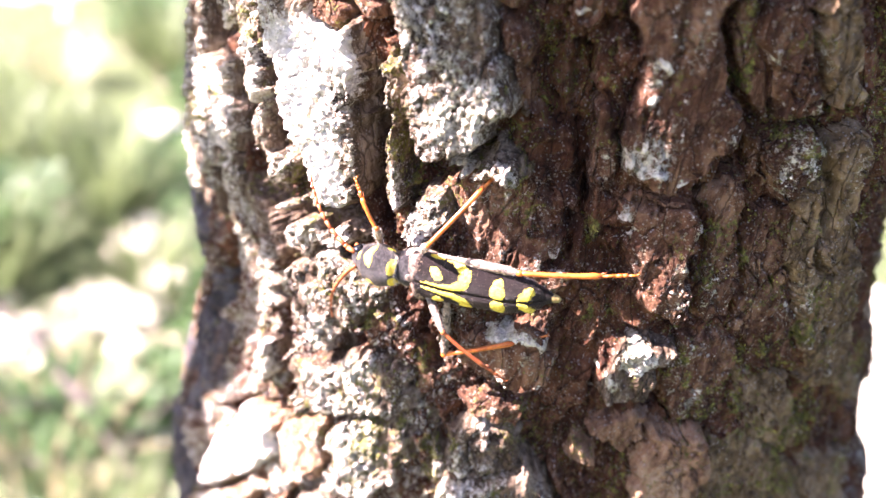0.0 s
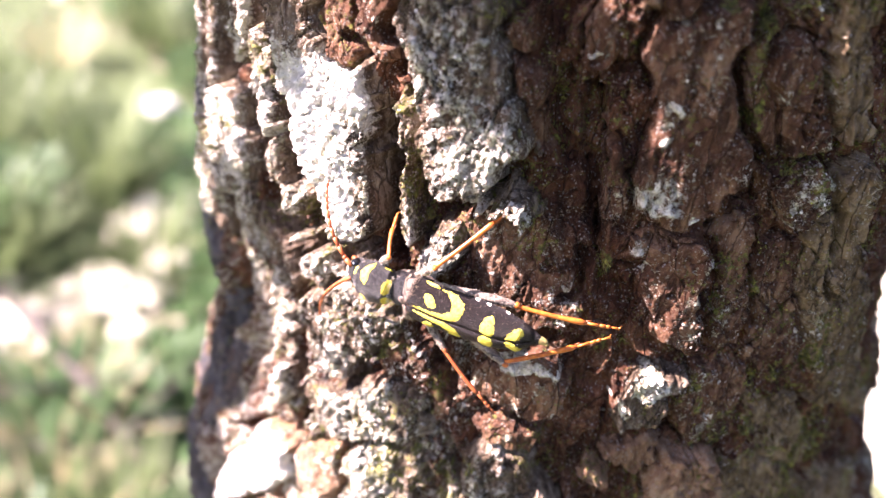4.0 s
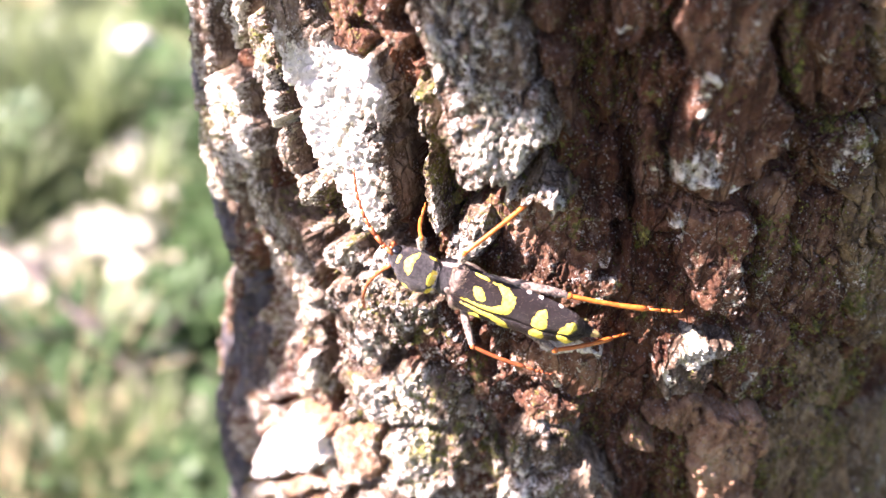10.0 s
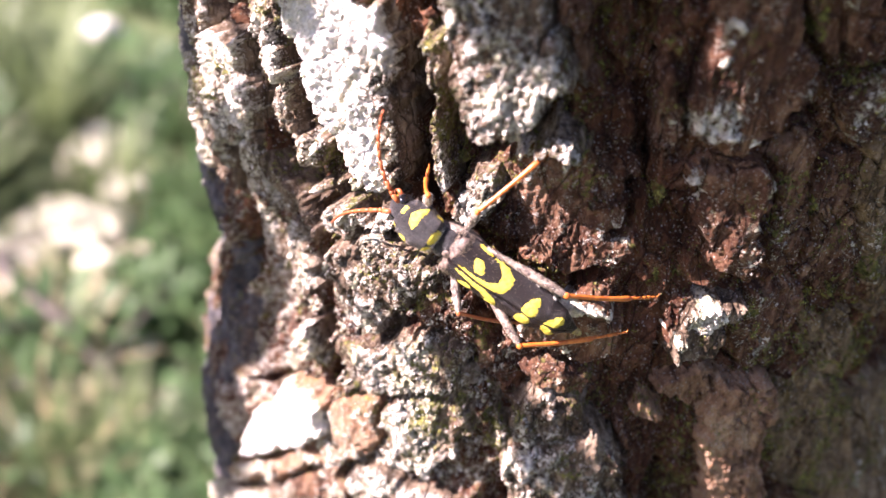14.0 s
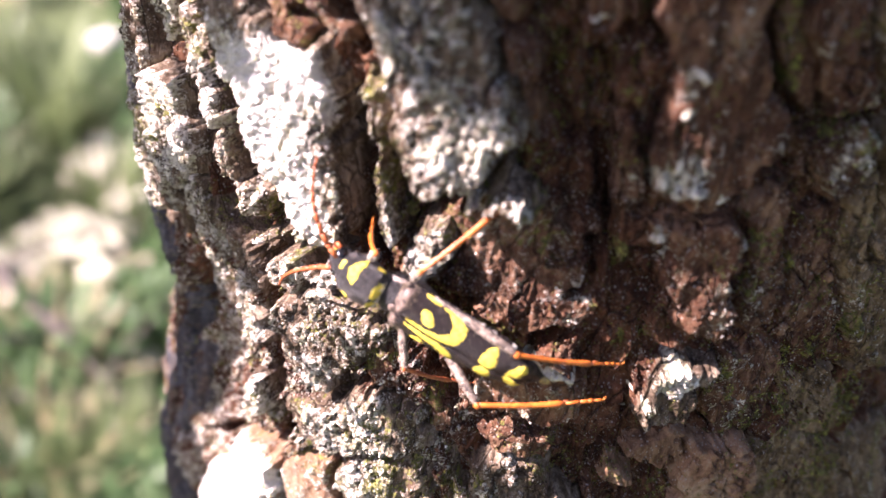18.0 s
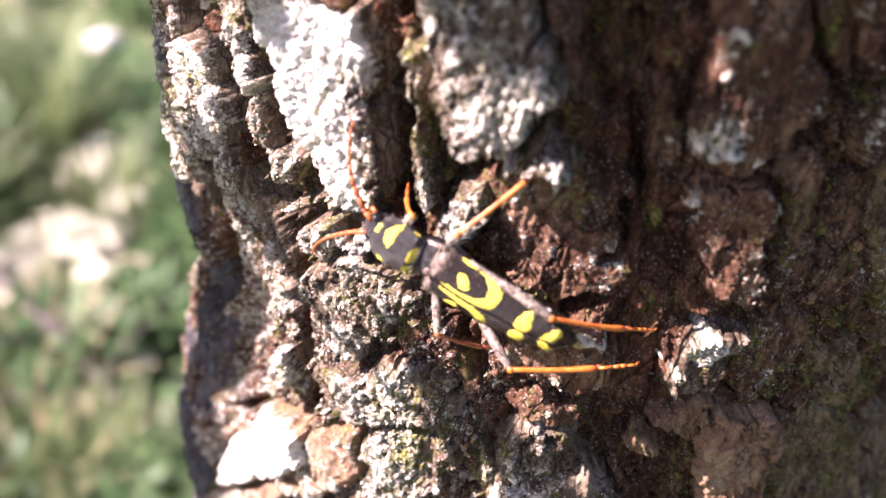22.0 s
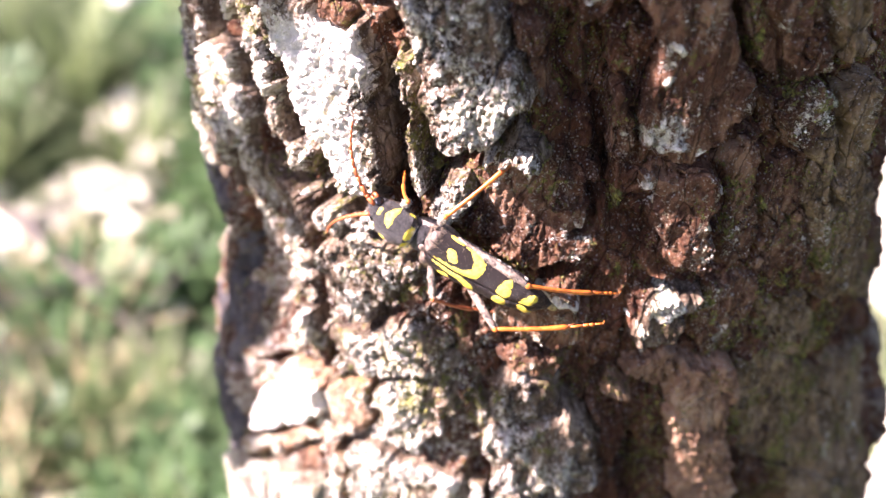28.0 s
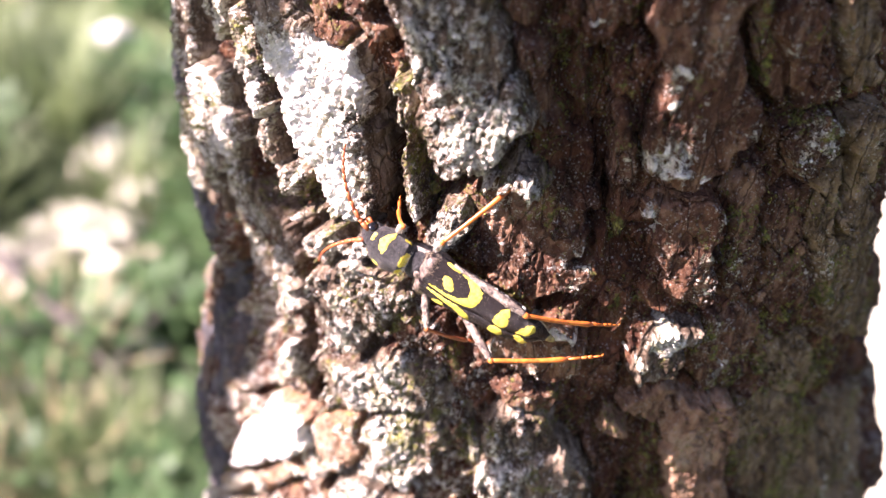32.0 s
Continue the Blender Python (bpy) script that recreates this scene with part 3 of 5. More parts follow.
plate([(-31.0, 54.6), (-26.9, 57.3), (-24.6, 56.2), (-22.4, 56.0), (-23.0, 53.9), (-25.9, 53.1), (-27.8, 50.8), (-30.1, 51.4)], 2.20, "gray", 0.60, 0.05, 0.3)
plate([(-28.9, 49.4), (-24.6, 53.3), (-21.3, 52.9), (-18.2, 51.5), (-19.2, 49.0), (-22.2, 46.9), (-23.0, 43.0), (-24.8, 41.9), (-27.9, 43.6), (-29.8, 45.8)], 2.40, "gray", 0.59, 0.20, 0.3)
plate([(-27.9, 39.2), (-22.7, 43.0), (-20.0, 44.9), (-17.9, 44.8), (-15.9, 44.6), (-14.3, 41.8), (-15.3, 39.9), (-17.7, 38.1), (-21.0, 37.0), (-24.8, 35.2), (-27.8, 35.4)], 2.60, "gray", 0.57, 0.12, 0.3)
plate([(-22.3, 45.9), (-18.5, 49.9), (-16.4, 48.3), (-13.8, 45.9), (-14.2, 43.1), (-17.3, 44.3), (-20.4, 44.3)], 1.80, "red", 0.42, 0.25, 0.0)
plate([(-23.1, 34.3), (-20.6, 37.3), (-15.5, 38.1), (-14.8, 34.4), (-16.3, 29.4), (-20.5, 26.2), (-23.5, 27.1)], 2.40, "gray", 0.55, 0.35, 0.2)
plate([(-15.2, 40.9), (-13.9, 42.5), (-12.5, 37.2), (-10.7, 35.3), (-12.8, 32.1), (-14.5, 34.9)], 1.50, "gray", 0.50, 0.30, 0.0)
plate([(-26.7, 22.0), (-23.8, 25.2), (-21.1, 24.1), (-15.0, 25.6), (-11.4, 24.2), (-11.5, 15.1), (-24.8, 6.7), (-27.4, 15.5)], 2.50, "gray", 0.59, 0.05, 0.3)
plate([(-30.0, 29.7), (-23.6, 34.9), (-23.5, 29.6), (-25.8, 25.2), (-29.9, 20.5), (-30.8, 24.5)], 2.60, "tan", 0.48, 0.05, 0.2)
plate([(-54.2, 45.0), (-41.8, 53.4), (-35.5, 54.1), (-32.5, 50.8), (-30.4, 46.8), (-30.9, 43.9), (-35.8, 43.3), (-38.5, 45.6), (-45.2, 45.7)], 1.80, "gray", 0.38, 0.05, 0.0)
plate([(-37.1, 49.1), (-34.3, 48.8), (-32.6, 46.3), (-30.6, 44.4), (-34.8, 40.7), (-36.6, 43.2)], 2.40, "gray", 0.60, 0.02, 0.2)
plate([(-42.3, 21.6), (-35.2, 35.1), (-32.3, 39.9), (-29.9, 40.4), (-30.8, 36.9), (-34.7, 31.4), (-38.5, 25.4)], 2.60, "gray", 0.62, 0.02, 0.3)
plate([(-37.7, 35.5), (-35.3, 38.5), (-31.6, 40.7), (-29.8, 37.6), (-32.1, 32.7), (-33.3, 35.0)], 1.40, "gray", 0.46, 0.20, 0.0)
# lichen set past full, so the colour carries this plate's sun glare
plate([(-42.4, 18.2), (-36.0, 27.5), (-29.3, 31.4), (-29.0, 27.2), (-30.5, 24.0), (-44.4, 9.2)], 3.60, "tan", 1.30, 0.00, 0.4)
plate([(-47.3, 4.7), (-32.2, 21.7), (-30.4, 21.2), (-40.1, 9.6), (-46.7, 2.4)], 2.80, "tan", 0.50, 0.10, 0.0)
plate([(-53.6, -4.9), (-47.6, 1.0), (-37.4, 7.2), (-30.6, 14.2), (-31.8, 7.6), (-53.3, -23.4), (-53.2, -11.8)], 3.00, "gray", 0.57, 0.05, 0.3)
plate([(-44.1, 3.3), (-33.9, 15.2), (-28.9, 20.6), (-28.3, 16.1), (-36.8, 7.2)], 2.00, "brown", 0.42, 0.20, 0.0)
plate([(-31.8, 12.1), (-28.1, 15.5), (-28.1, 5.6), (-33.1, 0.4)], 2.20, "brown", 0.50, 0.10, 0.0)
plate([(-60.0, 46.0), (-52.5, 46.0), (-51.8, 56.0), (-52.5, 66.0), (-51.5, 76.0), (-52.0, 86.0), (-60.0, 86.0)], 1.80, "shade_grey", 0.25, 0.00, 0.0)
plate([(-51.2, 86.0), (-47.2, 86.0), (-46.6, 76.0), (-47.5, 68.0), (-46.8, 62.0), (-49.0, 58.5), (-51.2, 62.0), (-50.6, 72.0)], 2.00, "gray", 0.50, 0.10, 0.0)
plate([(-51.5, 58.0), (-47.0, 57.5), (-45.5, 62.0), (-42.6, 63.5), (-41.2, 61.9), (-40.8, 58.0), (-42.6, 52.8), (-45.5, 48.0), (-51.0, 45.5)], 2.20, "gray", 0.55, 0.30, 0.0)
plate([(-45.6, 86.0), (-42.5, 86.0), (-41.6, 76.0), (-41.0, 68.7), (-42.6, 66.0), (-44.6, 69.0), (-45.4, 76.0)], 1.80, "gray", 0.53, 0.05, 0.0)
plate([(-58.0, 14.0), (-50.0, 15.0), (-46.5, 22.0), (-45.5, 31.0), (-47.0, 36.0), (-50.0, 36.5), (-58.0, 36.0)], 1.60, "shade_grey", 0.18, 0.00, 0.0)
plate([(-57.0, 45.0), (-51.0, 44.8), (-49.6, 41.0), (-50.4, 37.0), (-57.0, 37.0)], 2.40, "shade_grey", 0.18, 0.00, 0.2)
plate([(-57.0, 13.0), (-50.0, 13.5), (-48.0, 8.0), (-49.0, -4.0), (-57.0, -6.0)], 2.20, "shade_grey", 0.18, 0.10, 0.0)
plate([(-46.5, 62.3), (-43.5, 63.6), (-40.9, 63.4), (-40.0, 60.6), (-39.6, 57.0), (-40.6, 54.6), (-43.7, 54.0), (-46.7, 56.2)], 2.5, "gray", 0.72, 0.15, 0.2)
plate([(-38.5, 69.8), (-34.9, 70.6), (-34.2, 68.0), (-33.4, 65.6), (-33.6, 63.4), (-34.9, 62.2), (-36.6, 63.7), (-38.4, 64.5)], 2.5, "gray", 0.72, 0.15, 0.2)
plate([(-36.0, 48.9), (-33.5, 47.8), (-32.0, 44.3), (-33.7, 41.3), (-36.9, 40.5), (-38.0, 44.6)], 2.4, "gray", 0.6, 0.1, 0.2)
lichen_spot(-2.0, 74.4, 0.8, 2.0, 0.42)
plate([(8.2, 84.6), (10.8, 84.6), (13.0, 79.0), (14.9, 73.8), (12.9, 72.3), (11.4, 74.6), (9.6, 79.5)], 2.0, "ribbed", 0.22, 0.22, 0.0)
plate([(13.3, 69.9), (15.4, 71.6), (17.2, 69.6), (18.6, 63.0), (19.6, 57.0), (17.4, 57.4), (15.6, 62.0), (14.0, 66.2)], 2.0, "ribbed", 0.2, 0.12, 0.0)
plate([(8.5, 70.6), (10.6, 71.2), (12.4, 70.7), (13.4, 67.4), (12.6, 65.4), (10.4, 65.1), (9.2, 67.4)], 1.8, "brown", 0.4, 0.3, 0.2)
plate([(5.0, 80.2), (8.6, 80.4), (10.4, 76.4), (12.0, 72.0), (9.9, 71.5), (8.4, 71.4), (6.6, 75.0), (5.6, 77.6)], 1.7, "brown", 0.3, 0.2, 0.2)
plate([(-35.8, 63.8), (-33.6, 64.2), (-32.0, 60.6), (-30.8, 57.2), (-31.8, 55.6), (-33.4, 56.6), (-34.6, 59.6)], 2.4, "gray", 0.5, 0.2, 0.2)
plate([(-44.6, 54.6), (-40.6, 54.8), (-39.2, 51.0), (-38.4, 46.0), (-39.6, 40.0), (-42.6, 40.4), (-44.0, 46.0)], 1.9, "gray", 0.45, 0.1, 0.2)
lichen_cushion(-0.9, 69.6, 0.8, 0.9, 0.9)
lichen_cushion(-1.6, 68.0, 0.7, 0.9, 0.8)
lichen_cushion(0.5, 67.2, 0.9, 0.6, 0.9)
lichen_cushion(-1.2, 72.4, 0.6, 1.0, 0.6)
lichen_cushion(-1.6, 75.2, 0.5, 0.6, 0.6)
lichen_cushion(2.3, 66.9, 0.8, 0.4, 0.6)
lichen_cushion(-1.2, 63.4, 0.5, 0.7, 0.9)
lichen_cushion(-0.1, 61.4, 0.35, 0.3, 0.6)
lichen_cushion(-7.6, 78.3, 0.4, 0.5, 0.6)
lichen_cushion(2.4, 51.6, 1.6, 0.8, 0.8)
lichen_cushion(-0.6, 48.8, 0.45, 0.4, 0.8)
lichen_cushion(0.8, 48.6, 0.6, 0.7, 0.6)
lichen_cushion(-0.5, 46.0, 0.45, 0.3, 0.8)
lichen_cushion(-5.6, 50.6, 1.8, 0.7, 0.6)
lichen_spot(-8.0, 51.0, 2.8, 0.9, 0.8)
lichen_spot(-0.6, 68.4, 2.6, 2.6, 0.52)
# pale spot that paints sunlight on the middle plate's lower half
lichen_spot(-14.4, 68.6, 3.6, 2.8, 0.56)
lichen_spot(-19.2, 72.4, 1.0, 3.6, 0.66)
lichen_spot(-1.0, 63.4, 0.7, 1.2, 0.45)
lichen_spot(2.8, 50.4, 2.0, 1.4, 0.7)
fissure([(3.6, 38.6), (2.6, 35.0), (3.6, 28.0), (4.6, 21.0)], 1.3, 1.6)
fissure([(-10.4, 80.0), (-9.6, 74.8), (-8.4, 69.4)], 1.7, 1.7)
fissure([(-6.6, 74.5), (-5.9, 70.4), (-5.2, 66.2), (-4.4, 63.4), (-5.0, 58.0)], 1.2, 1.8)
fissure([(-2.4, 64.6), (-0.4, 64.4), (1.4, 64.0), (3.4, 65.4)], 0.5, 1.4)
fissure([(-27.0, 74.0), (-24.5, 74.4), (-21.8, 73.2), (-20.8, 70.8)], 0.9, 1.8)
# crack added to stand in for the dark shade below the beetle
fissure([(-18.2, 52.6), (-16.4, 50.4), (-14.6, 48.6), (-13.8, 46.6)], 1.2, 1.9)
fissure([(-22.6, 68.6), (-22.2, 65.3), (-21.7, 61.5), (-20.9, 57.0)], 1.25, 4.2)
fissure([(-40.0, 65.4), (-39.6, 62.3), (-39.1, 59.1), (-38.6, 56.3), (-36.7, 53.6)], 1.3, 3.0)
fissure([(-36.1, 67.5), (-34.5, 65.5), (-33.3, 63.8), (-32.8, 61.7), (-32.6, 59.4)], 1.0, 2.8)
fissure([(-20.3, 72.5), (-19.8, 69.2), (-19.1, 65.3), (-18.4, 60.1)], 0.8, 3.0)
fissure([(-36.7, 53.6), (-33.8, 52.0), (-31.5, 49.9), (-30.6, 47.6), (-30.3, 43.7), (-30.0, 38.8), (-29.6, 32.7)], 1.4, 3.2)
fissure([(-30.9, 55.7), (-28.0, 55.3), (-23.8, 56.5)], 0.9, 2.4)
fissure([(-17.5, 62.4), (-15.3, 64.0), (-13.0, 66.5)], 0.9, 2.6)
fissure([(-25.8, 41.9), (-23.0, 43.4), (-21.1, 45.9)], 1.0, 2.4)
lichen_spot(-13.5, 64.8, 3.0, 0.8, 0.7)
fissure([(-46.4, 69.0), (-45.2, 65.4), (-43.6, 63.2)], 1.6, 2.4)
fissure([(-41.2, 62.4), (-39.8, 59.6), (-38.6, 56.4), (-38.4, 54.6)], 1.3, 2.6)
fissure([(-34.8, 69.4), (-33.9, 66.1), (-32.6, 63.4)], 0.9, 3.2)
fissure([(-44.6, 50.5), (-45.0, 44.6), (-46.6, 38.1), (-49.0, 30.2)], 2.0, 3.0)
fissure([(-35.6, 57.0), (-33.4, 53.4), (-31.4, 49.6), (-30.4, 44.7)], 1.5, 3.4)
fissure([(-44.0, 20.6), (-39.0, 25.6), (-34.6, 28.6), (-28.6, 33.4)], 0.9, 2.4)
fissure([(-32.4, 52.0), (-29.5, 54.2), (-27.0, 55.4), (-24.6, 54.8)], 0.9, 2.6)
fissure([(5.6, 73.0), (7.2, 70.6), (7.4, 67.8), (5.2, 66.2), (2.9, 65.1)], 0.5, 1.8)
fissure([(2.5, 80.5), (3.2, 77.5), (4.6, 74.0)], 0.5, 1.6)
fissure([(5.0, 80.6), (8.6, 81.0)], 0.35, 1.2)
fissure([(8.0, 70.6), (10.5, 71.0), (12.6, 72.0), (15.2, 73.8)], 0.6, 1.8)
fissure([(6.4, 54.4), (8.2, 54.2), (10.2, 54.8)], 0.5, 1.6)
fissure([(10.1, 55.0), (9.4, 60.0), (8.4, 64.5)], 0.4, 1.2)
fissure([(13.0, 70.0), (15.0, 64.0), (17.0, 57.6)], 0.45, 1.4)
fissure([(3.3, 45.0), (6.4, 43.4), (9.4, 43.6)], 0.5, 1.6)
for s0, z0, wide0, tall0 in ((-2.7, 60.9, 0.9, 2.2), (0.2, 53.3, 0.8, 1.2), (7.4, 47.8, 1.1, 1.6), (6.6, 50.2, 0.8, 0.9), (13.6, 44.9, 1.2, 1.8), (4.2, 80.6, 0.9, 3.2), (0.5, 83.3, 0.8, 1.0), (9.8, 59.6, 1.0, 1.2), (18.1, 51.6, 1.0, 2.6), (-2.1, 53.1, 0.8, 1.2), (-4.6, 79.0, 0.8, 1.2), (5.2, 74.2, 0.8, 2.2)):
    moss_spot(s0, z0, wide0, tall0, 0.62)
for s0, z0, wide0, tall0 in ((-49.2, 59.5, 1.6, 0.8), (-43.4, 60.5, 1.6, 0.9), (-37.6, 67.9, 1.2, 0.9), (-25.8, 71.8, 0.7, 0.5), (-20.8, 60.7, 0.5, 0.9), (-18.8, 65.9, 0.45, 1.3), (-21.5, 42.6, 1.0, 0.6), (-10.8, 38.7, 1.0, 0.9), (-26.5, 35.0, 0.7, 0.9), (-31.5, 38.1, 0.7, 0.6), (-13.4, 37.0, 0.8, 1.5), (-19.8, 47.6, 1.1, 0.8)):
    moss_spot(s0, z0, wide0, tall0, 0.6)


def girth(s, z):
    """The furrows' radius: a slightly uneven trunk."""
    low = -2.0 * np.exp(-(((s + 38) / 4.5) ** 2)) * step(10, 22, z) * (1 - step(46, 54, z))
    waist = -2.8 * step(34, 48, -s) * np.exp(-(((z - 37) / 9.0) ** 2))
    rim = 1.0 * step(40, 50, -s)
    flare = 6.5 * np.clip((34 - z) / 28, 0, 1) ** 1.2 * step(6, 32, s) * step(-160, -20, z)
    west = np.interp(z, (0, 8, 16, 24, 32, 40, 48, 64), (2.5, 3.0, 2.4, 1.0, 1.4, 2.0, 0.8, 1.0)) * step(42, 50, -s) * step(-200, -30, z)
    east = np.interp(z, (17, 24, 34, 40, 46, 50, 56), (3.2, 1.6, 0.5, -0.3, -1.4, -2.2, -2.6)) * step(20, 33, s)
    return CORE + low + waist + rim + flare + west + east + 0.5 * np.sin(s / 19 + 1.1) + 0.4 * np.sin(z / 23)


def round_trunk(s, z, r):
    """Millimetres of the relief to metres round the trunk's foot."""
    a = s / 39.0
    return np.stack([r * np.sin(a), -r * np.cos(a), z + TRUNK_Z], -1) / 1000


# shade on the white plate's upper part, painted by taking lichen white away
LICHEN -= 0.75 * (OWNER == 0) * step(69.0, 71.5, Z - 0.45 * (S + 33) + 0.8 * FINE)

# its right edge: greyer lichen, with the edge's shade in the same tone
LICHEN -= 0.6 * (OWNER == 0) * step(-25.6, -24.4, S + 0.25 * (Z - 64) + 0.5 * FINE) * (1 - step(68, 70, Z))

# narrow cracks where two plates meet
SEAM = np.zeros(S.shape)
for axis in (0, 1):
    other = np.roll(OWNER, 1, axis)
    SEAM[(other != OWNER) & (other >= 0) & (OWNER >= 0)] = 1
for _ in range(3):
    for axis in (0, 1):
        SEAM = (np.roll(SEAM, 1, axis) + SEAM + np.roll(SEAM, -1, axis)) / 3
TOP -= np.clip(2.6 * SEAM, 0, 1) * np.clip(0.45 * TOP, 0.2, 1.6) * (1 - 0.45 * SHALLOW - 0.15 * EAST)

TOP -= EAST * (0.75 * CRACKS + 0.25 * np.clip(0.25 - np.abs(BIG2 - BIG1), 0, 0.25) * 4)

tree = tagged(new("tree"), "tree trunk with deeply furrowed bark crusted with white lichen", "tree")
tree.location = TRUNK
POINTS = round_trunk(S, Z, girth(S, Z) + TOP)
NZ, NS = S.shape
INDEX = np.arange(NZ * NS).reshape(NZ, NS)
QUADS = np.stack([INDEX[:-1, :-1], INDEX[:-1, 1:], INDEX[1:, 1:], INDEX[1:, :-1]], -1).reshape(-1, 4)
QOWNER = OWNER[:-1, :-1].ravel()
PLAIN, FLAT_L, FLAT_M = POINTS.reshape(-1, 3), LICHEN.ravel(), MOSS.ravel()
LABELS = {"ribbed": "grey-brown bark plate ribbed along the stem", "shade_grey": "bark plate with shade put into its blue-grey colour", "gray": "grey bark plate crusted with lichen", "brown": "dark brown bark plate", "red": "reddish brown flaking bark plate", "tan": "tan bark plate worn smooth"}
for k in range(-1, len(KINDS)):
    quads = QUADS[QOWNER == k]
    if len(quads) < 12:
        continue
    used, where = np.unique(quads, return_inverse=True)
    kind = "floor" if k < 0 else KINDS[k]
    grid_part("inner_bark" if k < 0 else "bark_plate", PLAIN[used], where.reshape(-1, 4), BARK[kind], tree,
              "dark rough inner bark between the plates" if k < 0 else LABELS[kind], lichen=FLAT_L[used], moss=FLAT_M[used])

# the rest of the trunk, from its foot to the fork
s2, z2 = np.meshgrid(np.linspace(-39 * math.pi, 39 * math.pi, 181), np.concatenate([np.linspace(-1130, -40, 240), np.linspace(-36, 100, 46), np.linspace(105, 900, 180)]))
hidden = step(-62, -57, s2) * (1 - step(41, 47, s2)) * step(-26, -18, z2) * (1 - step(82, 89, z2))
wrap = np.where(s2 >= 39 * math.pi - 0.01, -39 * math.pi, s2)
bumps = furrow_floor(wrap + 0.8 * cloud(wrap / 5, z2 / 5, 81, 2), z2, np.ones(s2.shape))
r2 = girth(np.clip(wrap, -66, 60) * (1 - step(62, 110, np.abs(wrap))), z2) + 0.2 + bumps - 4.5 * hidden + 26 * np.exp(-(z2 + 1100) / 70) * (1 + 0.35 * np.sin(wrap / 39 * 5)) - 0.006 * np.clip(z2 - 90, 0, None)
idx = np.arange(s2.size).reshape(s2.shape)
q2 = np.stack([idx[:-1, :-1], idx[:-1, 1:], idx[1:, 1:], idx[1:, :-1]], -1).reshape(-1, 4)
grid_part("stem", round_trunk(s2, z2, r2).reshape(-1, 3), q2, BARK["gray"], tree, "furrowed grey stem", lichen=0.3 + 0.2 * cloud(s2 / 9, z2 / 14, 85, 3).ravel(), moss=0.2 + 0.3 * cloud(s2 / 12, z2 / 20, 89, 3).ravel())

# lichen and moss: crowds of tiny grains on the plates
ACROSS, UP = np.gradient(POINTS, axis=1), np.gradient(POINTS, axis=0)
FACING = np.cross(ACROSS, UP)
FACING /= np.linalg.norm(FACING, axis=-1, keepdims=True) + 1e-12


def grain_crowd(name, label, category, material, share, tries, small, large, seed):
    """Low domes strewn over the relief where share is high."""
    draw = np.random.RandomState(seed)
    row, col = draw.randint(2, NZ - 2, tries), draw.randint(2, NS - 2, tries)
    keep = draw.rand(tries) < share[row, col]
    row, col = row[keep], col[keep]
    n = len(row)
    size = (small + (large - small) * draw.rand(n) ** 1.8) * 0.001
    normal = FACING[row, col]
    side = np.cross(normal, (0.13, 0.21, 1.0))
    side /= np.linalg.norm(side, axis=-1, keepdims=True) + 1e-12
    other = np.cross(normal, side)
    base = POINTS[row, col]
    squash = draw.uniform(0.7, 1.3, n)
    points = np.empty((n, 13, 3))
    for k in range(6):
        a = math.pi / 3 * k
        way = side * math.cos(a) * squash[:, None] + other * math.sin(a)
        wob = draw.uniform(0.8, 1.2, (n, 1))
        points[:, k] = base + size[:, None] * (way * wob - 0.5 * normal)
        points[:, 6 + k] = base + size[:, None] * (way * wob * 0.78 + 0.36 * normal)
    points[:, 12] = base + size[:, None] * 0.62 * normal
    faces = [(k, (k + 1) % 6, 6 + (k + 1) % 6, 6 + k) for k in range(6)] + [(6 + k, 6 + (k + 1) % 6, 12, 12) for k in range(6)]
    quads = np.array(faces[:6])[None] + 13 * np.arange(n)[:, None, None]
    tips = np.array([f[:3] for f in faces[6:]])[None] + 13 * np.arange(n)[:, None, None]
    crowd = grid_part(name, points.reshape(-1, 3), quads.reshape(-1, 4).tolist() + tips.reshape(-1, 3).tolist(), material, None)
    crowd.location = TRUNK
    return tagged(crowd, label, category, kind="stuff")


SPREAD = step(0.0, 0.35, cloud(S / 1.0, Z / 1.3, 101, 4, 0.7))
grain_crowd("lichen", "white grainy lichen crust on the bark", "lichen", LICHEN_GRAIN, np.clip((LICHEN - 0.3) * 1.5, 0, 1) * SPREAD * (1 - FAR), 340000, 0.04, 0.14, 7)
MOSSY = step(0.1, 0.4, cloud(S / 1.3, Z / 1.6, 105, 4, 0.6))
grain_crowd("moss", "yellow-green moss tufts in the bark furrows", "moss", MOSS_GRAIN, np.clip((MOSS - 0.2 + 0.04 * EAST) * 2.0, 0, 1) * MOSSY * (1 - FAR), 150000, 0.035, 0.09, 9)

